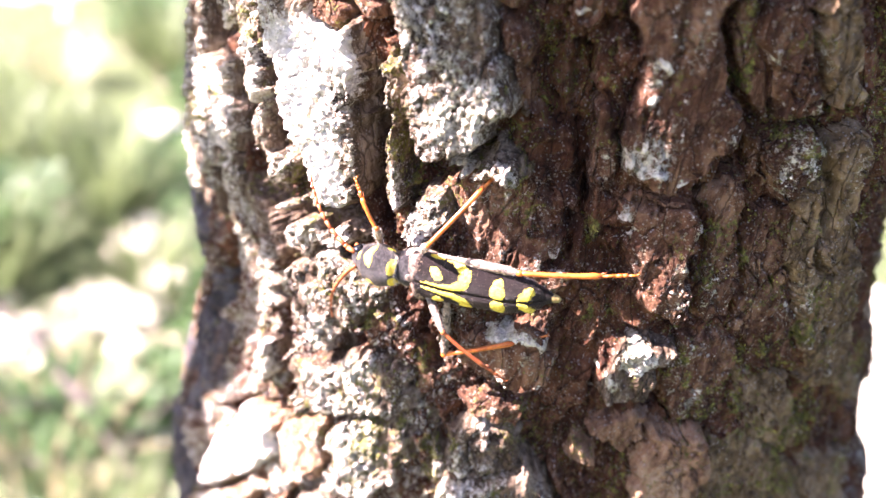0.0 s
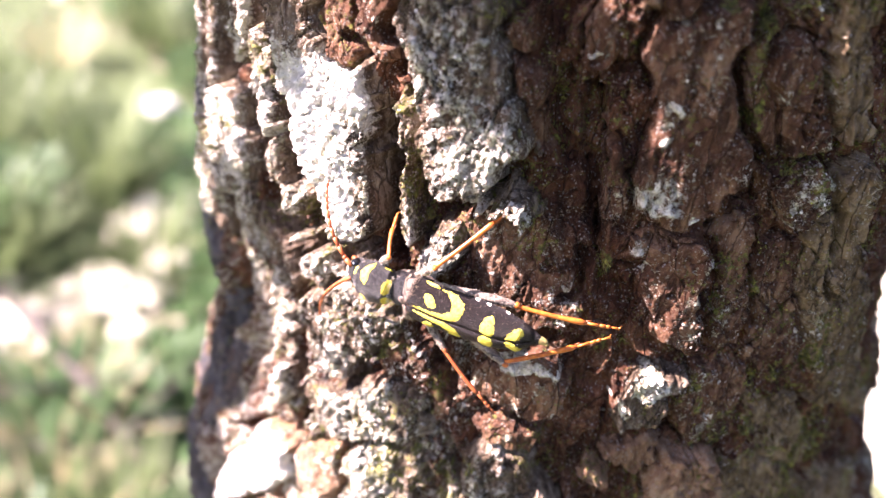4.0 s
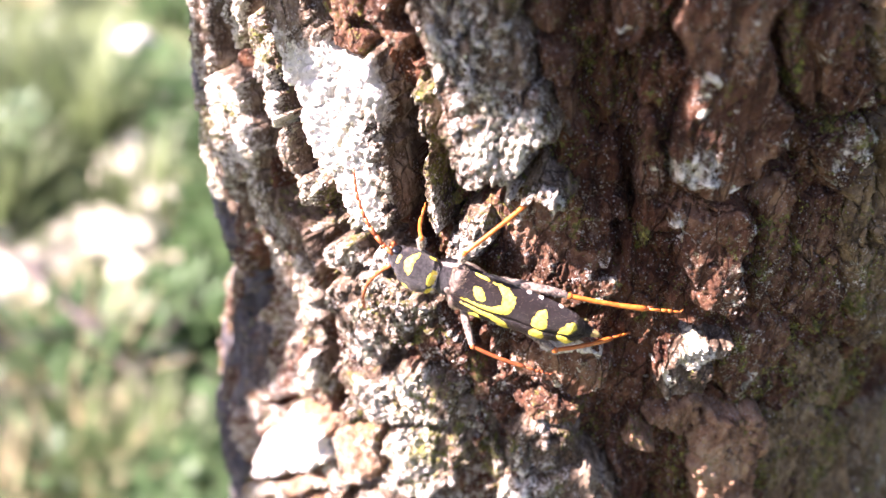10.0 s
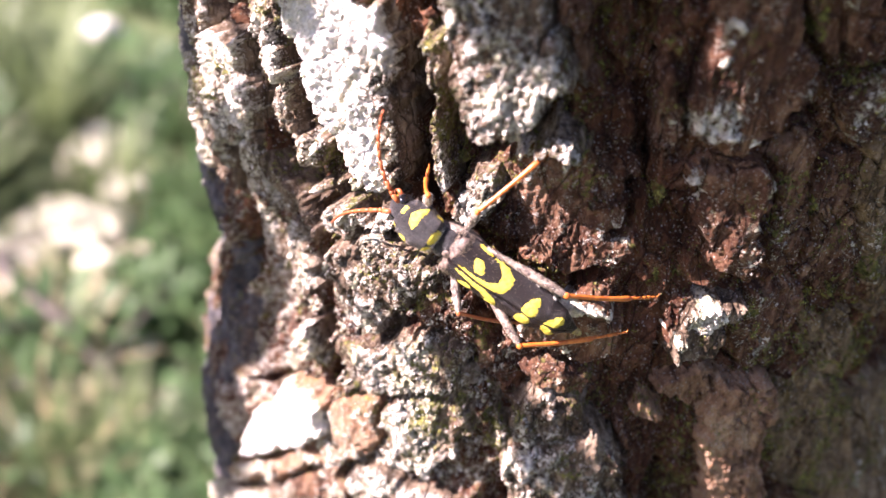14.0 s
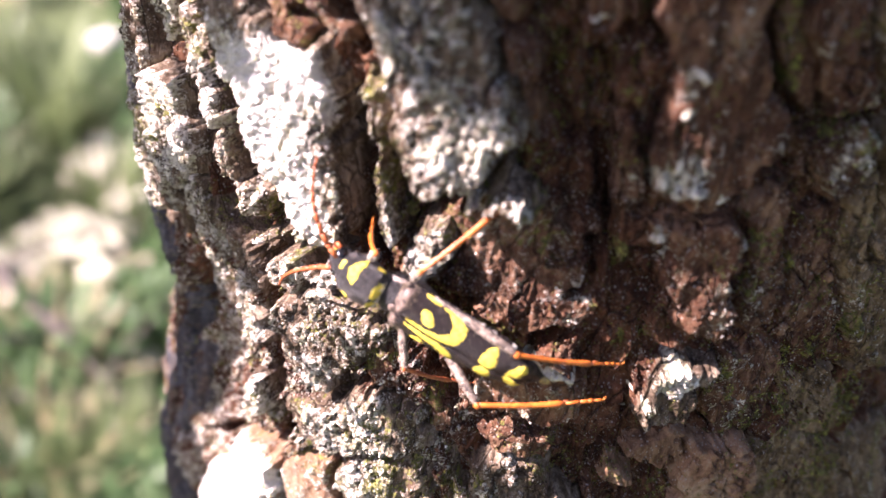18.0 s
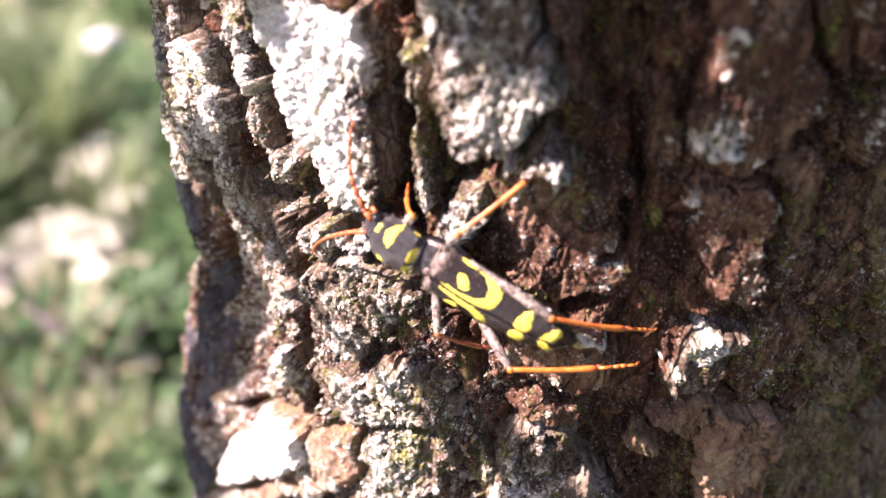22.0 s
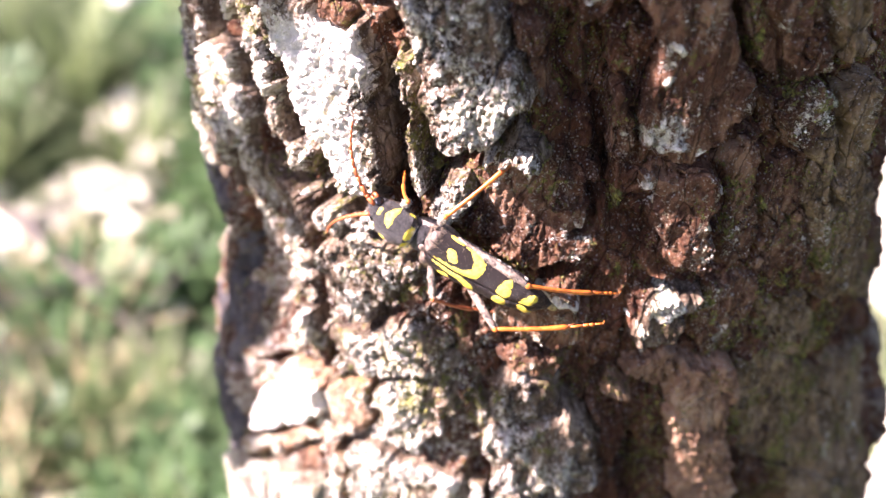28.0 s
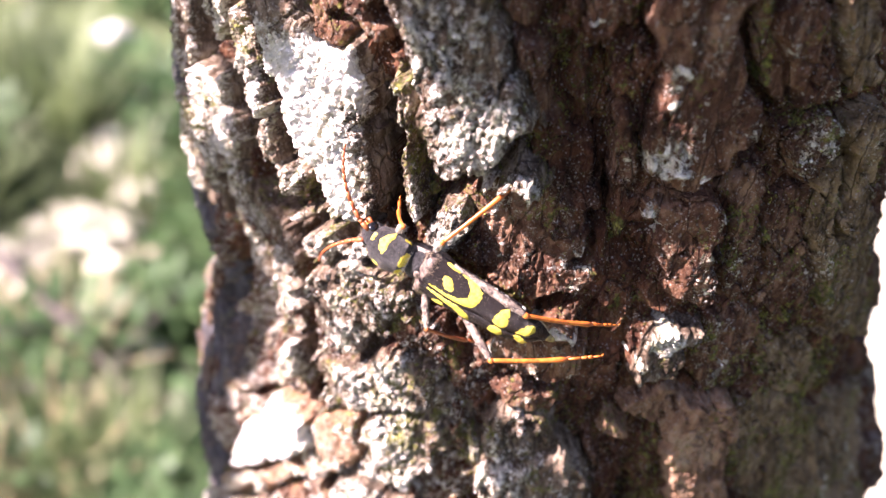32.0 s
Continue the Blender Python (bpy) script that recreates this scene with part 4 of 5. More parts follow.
# limbs and crown over the stem
limbs_rng = random.Random(11)
for k in range(4):
    a = 1.2 + k * 1.57
    foot = (0.012 * math.cos(a), 0.012 * math.sin(a), 1.93)
    knee = (0.2 * math.cos(a), 0.2 * math.sin(a), 2.4)
    tip = (0.62 * math.cos(a + 0.2), 0.62 * math.sin(a + 0.2), 3.3 + 0.2 * k)
    limb_part = part("limb", tube(bmesh.new(), [foot, (0.07 * math.cos(a), 0.07 * math.sin(a), 2.12), knee, tip], [0.024, 0.022, 0.016, 0.004], 12), TWIG, tree, "rising grey-brown limb")
    leaves = bmesh.new()
    for _ in range(1100):
        f = limbs_rng.uniform(0.25, 1.1)
        mid = Vector(knee).lerp(Vector(tip), f)
        spot = mid + Vector((limbs_rng.gauss(0, 0.24), limbs_rng.gauss(0, 0.24), limbs_rng.gauss(0.1, 0.2)))
        way = Vector((limbs_rng.gauss(0, 1), limbs_rng.gauss(0, 1), limbs_rng.gauss(-0.2, 0.6))).normalized()
        across = way.cross(Vector((limbs_rng.gauss(0, 0.4), limbs_rng.gauss(0, 0.4), 1))).normalized() * limbs_rng.uniform(0.012, 0.022)
        long = limbs_rng.uniform(0.05, 0.085)
        corners = [leaves.verts.new(q) for q in (spot, spot + way * long * 0.4 + across, spot + way * long, spot + way * long * 0.4 - across)]
        leaves.faces.new(corners)
    tagged(part("foliage", leaves, LEAF, limb_part, "loose green leaves", smooth=False), kind="stuff")

# ---- the longhorn beetle; its own space in metres: y towards the head, z out of the back ----
MM = 0.001
beetle = tagged(new("longhorn_beetle"), "black longhorn beetle with yellow bands and orange legs on bark", "beetle")


def shell(rows, across, f, close=True):
    """A mesh from a surface f(i, j) over a grid of shares of 0 to 1."""
    bm = bmesh.new()
    v = [[bm.verts.new(Vector(f(i / rows, j / across)) * MM) for j in range(across + 1)] for i in range(rows + 1)]
    for a, b in zip(v, v[1:]):
        for j in range(across):
            bm.faces.new((a[j], a[j + 1], b[j + 1], b[j]))
    if close:
        bmesh.ops.remove_doubles(bm, verts=bm.verts, dist=0.00001)
    bmesh.ops.recalc_face_normals(bm, faces=bm.faces)
    return bm


def mixed(stops, x):
    """Smooth value between stops of (place, value)."""
    at = [s[0] for s in stops]
    k = min(max(int(np.searchsorted(at, x)) - 1, 0), len(at) - 2)
    u = min(max((x - at[k]) / (at[k + 1] - at[k]), 0), 1)
    return stops[k][1] + (stops[k + 1][1] - stops[k][1]) * u * u * (3 - 2 * u)


WING_WIDE = ((0.0, 1.5), (0.05, 1.95), (0.2, 2.0), (0.5, 1.88), (0.75, 1.72), (0.9, 1.4), (0.97, 1.0), (1.0, 0.5))
WING_HIGH = ((0.0, 0.8), (0.06, 1.3), (0.3, 1.55), (0.7, 1.45), (0.9, 1.05), (1.0, 0.35))


def wing(u, v, side, out=0.0):
    """A wing case: u from the seam to the lower rim, v from the shoulder to the tip."""
    a = u * 1.78
    wide, high = mixed(WING_WIDE, v) + out, mixed(WING_HIGH, v) + out
    knob = 0.16 * math.exp(-((v - 0.05) / 0.05) ** 2 - ((u - 0.62) / 0.2) ** 2)
    x = (wide + knob) * math.sin(a) ** 0.92 if a < math.pi / 2 else wide * (1 - 0.35 * (a - math.pi / 2) ** 2)
    z = (high + knob) * math.cos(a) if a < math.pi / 2 else -1.1 * (a - math.pi / 2) * high
    z -= 0.1 * math.exp(-(u / 0.035) ** 2)
    return side * (x + 0.02), 1.25 - 10.6 * v + 0.25 * u * (v < 0.05), z


def marking(side, path, wide, surface=wing, scale=(3.7, 10.6)):
    """A yellow band: a strip that lies on the wing case along a path of (u, v)."""
    path = [Vector((p[0] * scale[0], p[1] * scale[1])) for p in path]
    line = []
    for a, b in zip(path, path[1:]):
        n = max(2, int((b - a).length / 0.07))
        line += [a.lerp(b, i / n) for i in range(n)]
    line.append(path[-1])
    for _ in range(8):
        line = [line[0]] + [(line[i - 1] + line[i] * 2 + line[i + 1]) / 4 for i in range(1, len(line) - 1)] + [line[-1]]
    n = len(line) - 1
    rag = random.Random(len(line))
    frayed = [(rag.gauss(0, 0.05), rag.gauss(0, 0.05)) for _ in line]

    def at(i, j):
        k = round(i * n)
        way = (line[min(k + 1, n)] - line[max(k - 1, 0)]).normalized()
        share = mixed([(q / (len(wide) - 1), w) for q, w in enumerate(wide)], i) * (0.35 + 0.65 * min(1, 6 * i, 6 * (1 - i))) * (1 + 0.04 * math.sin(k * 1.9))
        p = line[k] + Vector((-way.y, way.x)) * (share * (j - 0.5) + frayed[k][j > 0.5] * (j < 0.1 or j > 0.9))
        u, v = min(max(p.x / scale[0], 0.012), 1), min(max(p.y / scale[1], 0), 1)
        return surface(u, v, side, 0.05 - 0.05 * abs(2 * j - 1) ** 4)

    return shell(n, 6, at, close=False)


CASES = []
for side in (1, -1):
    case = part("wing_case", shell(60, 26, lambda v, u: wing(u, v, side)), BLACK, beetle, "velvety black-brown wing case")
    CASES.append(case)
    part("yellow_band", marking(side, [(0.05, 0.11), (0.06, 0.22), (0.09, 0.36), (0.22, 0.44), (0.5, 0.45), (0.74, 0.37), (0.77, 0.29)], (0.25, 0.3, 0.5, 0.85, 1.0, 0.8, 0.3)), YELLOW, case, "curved yellow band")
    part("yellow_spot", marking(side, [(0.49, 0.19), (0.34, 0.23), (0.22, 0.27)], (0.6, 0.9, 0.7)), YELLOW, case, "oval yellow spot")
    part("yellow_streak", marking(side, [(0.86, 0.15), (0.82, 0.21), (0.77, 0.27)], (0.35, 0.45, 0.35)), YELLOW, case)
    part("yellow_band", marking(side, [(0.0, 0.7), (0.1, 0.69), (0.3, 0.685), (0.6, 0.7)], (1.3, 1.2, 0.75, 0.5)), YELLOW, case, "oblique yellow band")
    part("yellow_band", marking(side, [(0.03, 0.83), (0.14, 0.875), (0.3, 0.9), (0.55, 0.92)], (0.5, 0.85, 0.85, 0.6)), YELLOW, case, "yellow band near the tip")
    part("shoulder_patch", marking(side, [(0.05, 0.035), (0.3, 0.035), (0.6, 0.05), (0.8, 0.08)], (0.7, 0.9, 0.7, 0.4)), SHOULDER, case, "pinkish grey shoulder patch")
    for v in (0.53, 0.62, 0.77):
        part("rim_spot", marking(side, [(0.93, v), (0.93, v + 0.035)], (0.35, 0.4)), DOWN, case, "pale downy spot on the rim")

HEADS = ((0.0, 0.0), (0.05, 1.05), (0.2, 1.5), (0.5, 1.76), (0.8, 1.55), (0.95, 1.1), (1.0, 0.0))


def neck(u, v, side=1, out=0.0):
    """The neck shield: v from its front to its back, u round it."""
    a = u * 2 * math.pi
    r = mixed(HEADS, v) + out * (v > 0.02)
    return side * r * math.sin(a), 5.85 - 3.65 * v, 0.15 + 0.86 * r * math.cos(a) - 0.25 * (1 - v)


shield = part("neck_shield", shell(26, 40, lambda v, u: neck(u, v)), GRANULAR, beetle, "granular black neck shield with yellow marks")
for side in (1, -1):
    part("yellow_mark", marking(side, [(0.06, 0.42), (0.1, 0.36), (0.16, 0.34), (0.26, 0.49)], (0.6, 0.8, 0.65, 0.35), neck, (11.0, 3.9)), YELLOW, shield, "yellow front mark")
    part("yellow_mark", marking(side, [(0.28, 0.68), (0.3, 0.86)], (0.35, 0.35), neck, (11.0, 3.9)), YELLOW, shield)
    part("yellow_mark", marking(side, [(0.1, 0.07), (0.2, 0.09)], (0.3, 0.3), neck, (11.0, 3.9)), YELLOW, shield)
    part("yellow_mark", marking(side, [(0.015, 0.88), (0.09, 0.89), (0.2, 0.93)], (0.6, 0.65, 0.35), neck, (11.0, 3.9)), YELLOW, shield, "yellow rear mark")


def ball(c, r, wave=0.0, sides=20):
    bm = bmesh.new()
    bmesh.ops.create_uvsphere(bm, u_segments=sides, v_segments=sides // 2 + 2, radius=1)
    for p in bm.verts:
        p.co = Vector((c[0] + p.co.x * r[0], c[1] + p.co.y * r[1], c[2] + p.co.z * r[2] * (1 - wave * max(0, p.co.y)))) * MM
    return bm


head = part("head", ball((0, 5.75, -0.5), (1.05, 0.95, 1.0), 0.3), GRANULAR, beetle, "black head turned down")
part("face_band", ball((0, 6.5, -0.65), (0.5, 0.2, 0.45)), YELLOW, head, "yellow face mark")
for side in (1, -1):
    part("eye", ball((side * 0.88, 5.98, -0.35), (0.28, 0.4, 0.46)), EYE_MAT, head, "dark kidney-shaped eye")
    part("jaw", tube(bmesh.new(), [Vector(p) * MM for p in ((side * 0.36, 6.3, -1.1), (side * 0.38, 6.7, -1.35), (side * 0.1, 6.9, -1.45))], [0.22 * MM, 0.17 * MM, 0.05 * MM], 8), RUST, head)
chest = part("chest", ball((0, 0.6, -0.75), (1.75, 2.6, 0.95)), FEMUR, beetle, "dark downy underside of the chest")
belly = part("abdomen", shell(30, 24, lambda v, u: (mixed(((0, 0.0), (0.08, 1.5), (0.5, 1.62), (0.85, 1.0), (0.95, 0.55), (1, 0.0)), v) * math.sin(u * 2 * math.pi), 0.6 - 10.9 * v, -0.45 + 0.25 * v + 0.85 * mixed(((0, 0.0), (0.08, 1.0), (0.5, 1.0), (0.9, 0.6), (1, 0.0)), v) * math.cos(u * 2 * math.pi))), BLACK, beetle, "dark abdomen with yellow rings")
for y, r in ((-3.1, 1.62), (-5.2, 1.5), (-6.9, 1.28), (-8.3, 0.98)):
    bm = tube(bmesh.new(), [(0, (y + d) * MM, (-0.45 + 0.025 * (0.6 - y)) * MM) for d in (-0.2, -0.08, 0.08, 0.2)], [(r - 0.04) * MM, (r + 0.05) * MM, (r + 0.05) * MM, (r - 0.04) * MM], 28, 0.55)
    part("yellow_ring", bm, YELLOW, belly, "yellow ring of the abdomen")
part("tail_tip", ball((0, -9.8, -0.25), (0.4, 0.75, 0.24)), TAIL, belly, "pale yellowish tail tip")
part("collar", ball((0, 1.7, 0.0), (1.35, 0.9, 0.95)), GRANULAR, beetle, "granular dark collar behind the neck shield")
part("scutellum", ball((0, 1.15, 0.9), (0.38, 0.42, 0.14)), SHOULDER, beetle, "dull downy triangle behind the neck shield")


def fuzz(count, seed, long, spot, slant, parent, material, label):
    """Short hairs that stand on a part: spot(a, b) gives a place and the way out, in millimetres."""
    rng, bm = random.Random(seed), bmesh.new()
    for _ in range(count):
        p, out = spot(rng.random(), rng.random())
        out = (out + Vector(slant) + Vector((rng.gauss(0, 0.35), rng.gauss(0, 0.35), rng.gauss(0, 0.35)))).normalized()
        side = out.cross(Vector((0.3, 0.2, 1))).normalized()
        other = out.cross(side)
        r = rng.uniform(0.012, 0.024)
        foot = [bm.verts.new((p - out * 0.02 + (side * math.cos(a) + other * math.sin(a)) * r) * MM) for a in (0, 2.09, 4.19)]
        tip = bm.verts.new((p + out * long * rng.uniform(0.5, 1.2)) * MM)
        for k in range(3):
            bm.faces.new((foot[k], foot[(k + 1) % 3], tip))
    return tagged(part("hairs", bm, material, parent, label), kind="stuff")


def on_surface(surface, u, v, side):
    p = Vector(surface(u, v, side))
    return p, (Vector(surface(u, v, side, 0.2)) - p).normalized()


for case, side in zip(CASES, (1, -1)):
    fuzz(240, 21 + side, 0.3, lambda a, b: on_surface(wing, 0.3 + 0.68 * a, 0.005 + 0.1 * b ** 1.8, side), (0, -0.7, 0), case, FAWN, "beige hairs on the shoulder")
    fuzz(420, 25 + side, 0.16, lambda a, b: on_surface(wing, a, 0.05 + 0.93 * b, side), (0, -1.2, 0), case, FEMUR, "fine dark hairs")
fuzz(420, 31, 0.2, lambda a, b: on_surface(neck, a, 0.08 + 0.88 * b, 1), (0, 0.5, 0), shield, FEMUR, "short grey hairs")
fuzz(160, 33, 0.3, lambda a, b: on_surface(neck, 0.5 * a - 0.25, 0.9 + 0.08 * b, 1), (0, -0.5, 0), shield, DOWN, "pale fringe of hairs")


def limb(name, length, shape, material, parent, label, bow=0.0, sides=10):
    """A leg's segment along y from its joint."""
    n = 14
    bm = tube(bmesh.new(), [(0, length * MM * i / n, bow * MM * math.sin(math.pi * i / n)) for i in range(n + 1)], [mixed(shape, i / n) * MM for i in range(n + 1)], sides, 0.85)
    return part(name, bm, material, parent, label)


THIGH = ((0.0, 0.18), (0.2, 0.22), (0.6, 0.4), (0.85, 0.36), (1.0, 0.22))
SHIN = ((0.0, 0.17), (0.1, 0.2), (0.6, 0.2), (0.95, 0.25), (1.0, 0.14))


def leg(kind, thigh, shin, foot, bend, shin_material):
    """A leg: thigh and shin are keyed in the beetle's space, the foot sits on the shin."""
    size = 1.0 if kind == "hind" else 0.85
    a = limb(kind + "_thigh", thigh, [(p, r * size) for p, r in THIGH], FEMUR, beetle, "dark thigh with silvery down")
    part("knee", ball((0, thigh, 0), (0.26 * size, 0.3 * size, 0.25 * size), 0, 12), shin_material, a, "orange knee")
    fuzz(170, 41, 0.26, lambda f, g: (Vector((math.cos(6.28 * g), 0, math.sin(6.28 * g))) * mixed(THIGH, f) * size * 0.9 + Vector((0, f * thigh, 0)), Vector((math.cos(6.28 * g), 0, math.sin(6.28 * g)))), (0, 1.2, 0), a, DOWN, "silvery hairs on the thigh")
    b = limb(kind + "_shin", shin, [(p, r * size) for p, r in SHIN], shin_material, beetle, "orange shin" if shin_material is ORANGE else "shin with its shade put into a red-brown colour", 0.12)
    for side in (1, -1):
        part("spur", tube(bmesh.new(), [Vector(q) * MM for q in ((side * 0.16, shin - 0.1, -0.05), (side * 0.26, shin + 0.4, -0.12))], [0.05 * MM, 0.012 * MM], 6), RUST, b)
    bm = bmesh.new()
    at, way = Vector((0, shin, 0)), Vector((0, math.cos(bend), -math.sin(bend)))
    for k, (share, r0, r1) in enumerate(((0.4, 0.1, 0.15), (0.2, 0.12, 0.17), (0.15, 0.13, 0.18), (0.25, 0.07, 0.11))):
        to = at + way * foot * share
        tube(bm, [at * MM, (at * 0.4 + to * 0.6) * MM, to * MM], [r0 * MM, (r0 + r1) / 2 * MM, r1 * MM], 8, 0.8)
        at = to
    for side in (1, -1):
        tube(bm, [at * MM, (at + way * 0.18 + Vector((side * 0.12, 0, 0))) * MM, (at + way * 0.26 + Vector((side * 0.2, 0, -0.14))) * MM], [0.05 * MM, 0.04 * MM, 0.01 * MM], 6)
    part("foot", bm, shin_material, b, "jointed foot with two claws")
    return a, b


LEGS = {}
for name, kind, lengths, root, bend in (
        ("hind_right", "hind", (6.6, 6.0, 2.4), (2.0, -0.9, 0.0), 0.1), ("hind_left", "hind", (6.8, 6.0, 2.6), (-1.5, -1.2, -1.0), 0.1),
        ("middle_right", "middle", (4.2, 5.8, 2.3), (1.2, 1.0, -0.9), 0.05), ("middle_left", "middle", (4.8, 4.5, 2.0), (-1.2, 1.0, -0.9), 0.1),
        ("front_right", "front", (2.8, 2.6, 1.4), (1.0, 4.2, -0.9), 0.2), ("front_left", "front", (2.6, 2.5, 1.4), (-1.0, 4.2, -0.7), 0.2)):
    # the middle left leg lies in shade: its orange is swapped for red-brown
    LEGS[name] = (*leg(kind, *lengths, bend, RUST if name == "middle_left" else ORANGE), lengths, Vector(root))


def feeler(side):
    """An antenna: eleven tapering segments along y, in one gentle curve."""
    at, turn, stalk = Vector((0, 0, 0)), 0.3, None
    for k in range(11):
        long = (0.75, 0.3, 0.85, 0.8, 0.8, 0.75, 0.7, 0.65, 0.6, 0.55, 0.6)[k]
        way = Vector((side * math.sin(turn), math.cos(turn), 0.12 * math.cos(k * 0.4)))
        to = at + way * long
        r = 0.21 - 0.011 * k
        bm = tube(bmesh.new(), [at * MM, (at * 0.6 + to * 0.4) * MM, to * MM], [r * 0.75 * MM, r * 0.9 * MM, r * MM], 8)
        if stalk:
            part("antenna_segment", bm, RUST, stalk)
        else:
            stalk = part("antenna", bm, RUST, beetle, "red-brown jointed antenna")
        at, turn = to, turn - 0.085
    return stalk


FEELERS = {"right": (feeler(-1), Vector((0.6, 6.2, -0.05))), "left": (feeler(1), Vector((-0.6, 6.2, -0.05)))}

# ---- the place round the tree: dry ground, stones, low plants ----
bm = bmesh.new()
rings = [0.0, 0.12] + [0.12 * 1.22 ** k for k in range(1, 46)]
last = None
for r in rings[1:]:
    ring = []
    for k in range(64):
        a = 2 * math.pi * k / 64
        x, y = TRUNK.x + r * math.cos(a), TRUNK.y + r * math.sin(a)
        ring.append(bm.verts.new((x, y, 0.05 * noise.noise((x * 0.8, y * 0.8, 0)) * min(1, r) + 0.012 * noise.noise((x * 5, y * 5, 3)))))
    if last:
        for k in range(64):
            bm.faces.new((last[k], ring[k], ring[(k + 1) % 64], last[(k + 1) % 64]))
    else:
        bm.faces.new(ring)
    last = ring
ground = tagged(part("ground", bm, ground_material()), "dry sandy ground with thin green turf", "ground", kind="structure")


def ground_height(x, y):
    r = math.hypot(x - TRUNK.x, y - TRUNK.y)
    return 0.05 * noise.noise((x * 0.8, y * 0.8, 0)) * min(1, r) + 0.012 * noise.noise((x * 5, y * 5, 3))


def sand(x, y, rx, ry, seed):
    """A low spread of pale sand."""
    bm = bmesh.new()
    rows = []
    for i in range(9):
        row = []
        for k in range(40):
            a = 2 * math.pi * k / 40
            f = i / 8 * (1 + 0.55 * noise.noise((math.cos(a) * 2.2, math.sin(a) * 2.2, seed)))
            px, py = x + rx * f * math.cos(a), y + ry * f * math.sin(a)
            row.append(bm.verts.new((px, py, ground_height(px, py) + 0.02 * (1 - (i / 8) ** 2) + (0.012 if i < 8 else -0.03))))
        rows.append(row)
    bm.faces.new(rows[0])
    for a, b in zip(rows, rows[1:]):
        for k in range(40):
            bm.faces.new((a[k], b[k], b[(k + 1) % 40], a[(k + 1) % 40]))
    bmesh.ops.remove_doubles(bm, verts=bm.verts, dist=0.0005)
    return tagged(part("sand_patch", bm, SAND), "pale sunlit sand on the ground", "sand", kind="structure")


SAND = plain("pale_sand", (0.44, 0.41, 0.29), (0.6, 0.57, 0.43), 25, 0.95, 0.004)
for k, (x, y, rx, ry) in enumerate(((-0.61, 1.46, 0.11, 0.07), (-0.47, 1.55, 0.12, 0.08), (-0.39, 1.66, 0.07, 0.05), (-0.53, 1.36, 0.05, 0.035), (-0.41, 1.44, 0.05, 0.03), (-0.7, 1.53, 0.06, 0.045), (-0.47, 1.77, 0.08, 0.09), (-0.44, 1.98, 0.06, 0.07))):
    sand(x, y, rx, ry, 7.0 + k)
sand(1.35, 1.35, 0.62, 0.75, 2.0)
sand(0.95, 0.72, 0.42, 0.36, 6.0)
sand(-1.3, 3.2, 0.3, 0.15, 3.0)


def stone(x, y, size, seed):
    bm = bmesh.new()
    bmesh.ops.create_icosphere(bm, subdivisions=3, radius=1)
    for v in bm.verts:
        k = 1 + 0.35 * noise.noise(v.co * 1.4 + Vector((seed, 0, 0))) + 0.08 * noise.noise(v.co * 5 + Vector((0, seed, 0)))
        v.co = Vector((v.co.x * size, v.co.y * size * 0.8, v.co.z * size * 0.55)) * k
    ob = tagged(part("stone", bm, STONE), "pale weathered stone lying on the ground", "stone", "stones by the tree")
    ob.location = (x, y, ground_height(x, y) + size * 0.25)
    return ob


for k, (x, y, size) in enumerate(((-0.469, 1.83, 0.045), (-0.309, 1.24, 0.02), (-0.62, 1.36, 0.03), (-0.437, 0.872, 0.03), (-0.55, 2.3, 0.05), (0.72, 0.95, 0.05), (0.95, 1.6, 0.06), (0.5, 2.2, 0.07), (-1.2, 2.2, 0.06))):
    stone(x, y, size, 3.7 * k)


def blade(bm, base, way, long, wide, bend):
    """A leaf of three joints that bows down to its tip."""
    side = way.cross(Vector((0, 0, 1)))
    side = side.normalized() if side.length > 1e-3 else Vector((1, 0, 0))
    at, rows = Vector(base), []
    for i, w in enumerate((0.35, 1.0, 0.85, 0.0)):
        rows.append([bm.verts.new(at - side * wide * w / 2), bm.verts.new(at + side * wide * w / 2)] if w else [bm.verts.new(at)])
        way = (way - Vector((0, 0, bend))).normalized()
        at = at + way * long / 3
    for a, b in zip(rows, rows[1:]):
        bm.faces.new((*a, *b[::-1]))


def clump(rng, count, reach, high, long, wide, bend):
    """Leaves on a clump: thick low down, thin at the rim."""
    bm = bmesh.new()
    for _ in range(count):
        a, r, h = rng.uniform(0, 2 * math.pi), reach * rng.random() ** 0.6, high * rng.random() ** 0.8
        lean = rng.uniform(0.2, 1.1)
        b = a + rng.uniform(-0.8, 0.8)
        blade(bm, (r * math.cos(a), r * math.sin(a), h), Vector((lean * math.cos(b), lean * math.sin(b), rng.uniform(0.2, 1))).normalized(), long * rng.uniform(0.6, 1.4), wide * rng.uniform(0.6, 1.3), bend * rng.uniform(0.3, 1.4))
    return bm


rng = random.Random(5)


def tuft(bm, x, y, size, count, long, rng):
    """Blades of a grass tuft, added to the one mesh of all grass."""
    z = ground_height(x, y)
    for _ in range(count):
        a, r, lean = rng.uniform(0, 2 * math.pi), 0.06 * size * rng.random() ** 0.6, rng.uniform(0.1, 0.8)
        b = a + rng.uniform(-0.8, 0.8)
        blade(bm, (x + r * math.cos(a), y + r * math.sin(a), z - 0.01), Vector((lean * math.cos(b), lean * math.sin(b), 1)).normalized(), long * size * rng.uniform(0.6, 1.4), 0.006 * rng.uniform(0.7, 1.4), 0.22 * rng.uniform(0.3, 1.4))


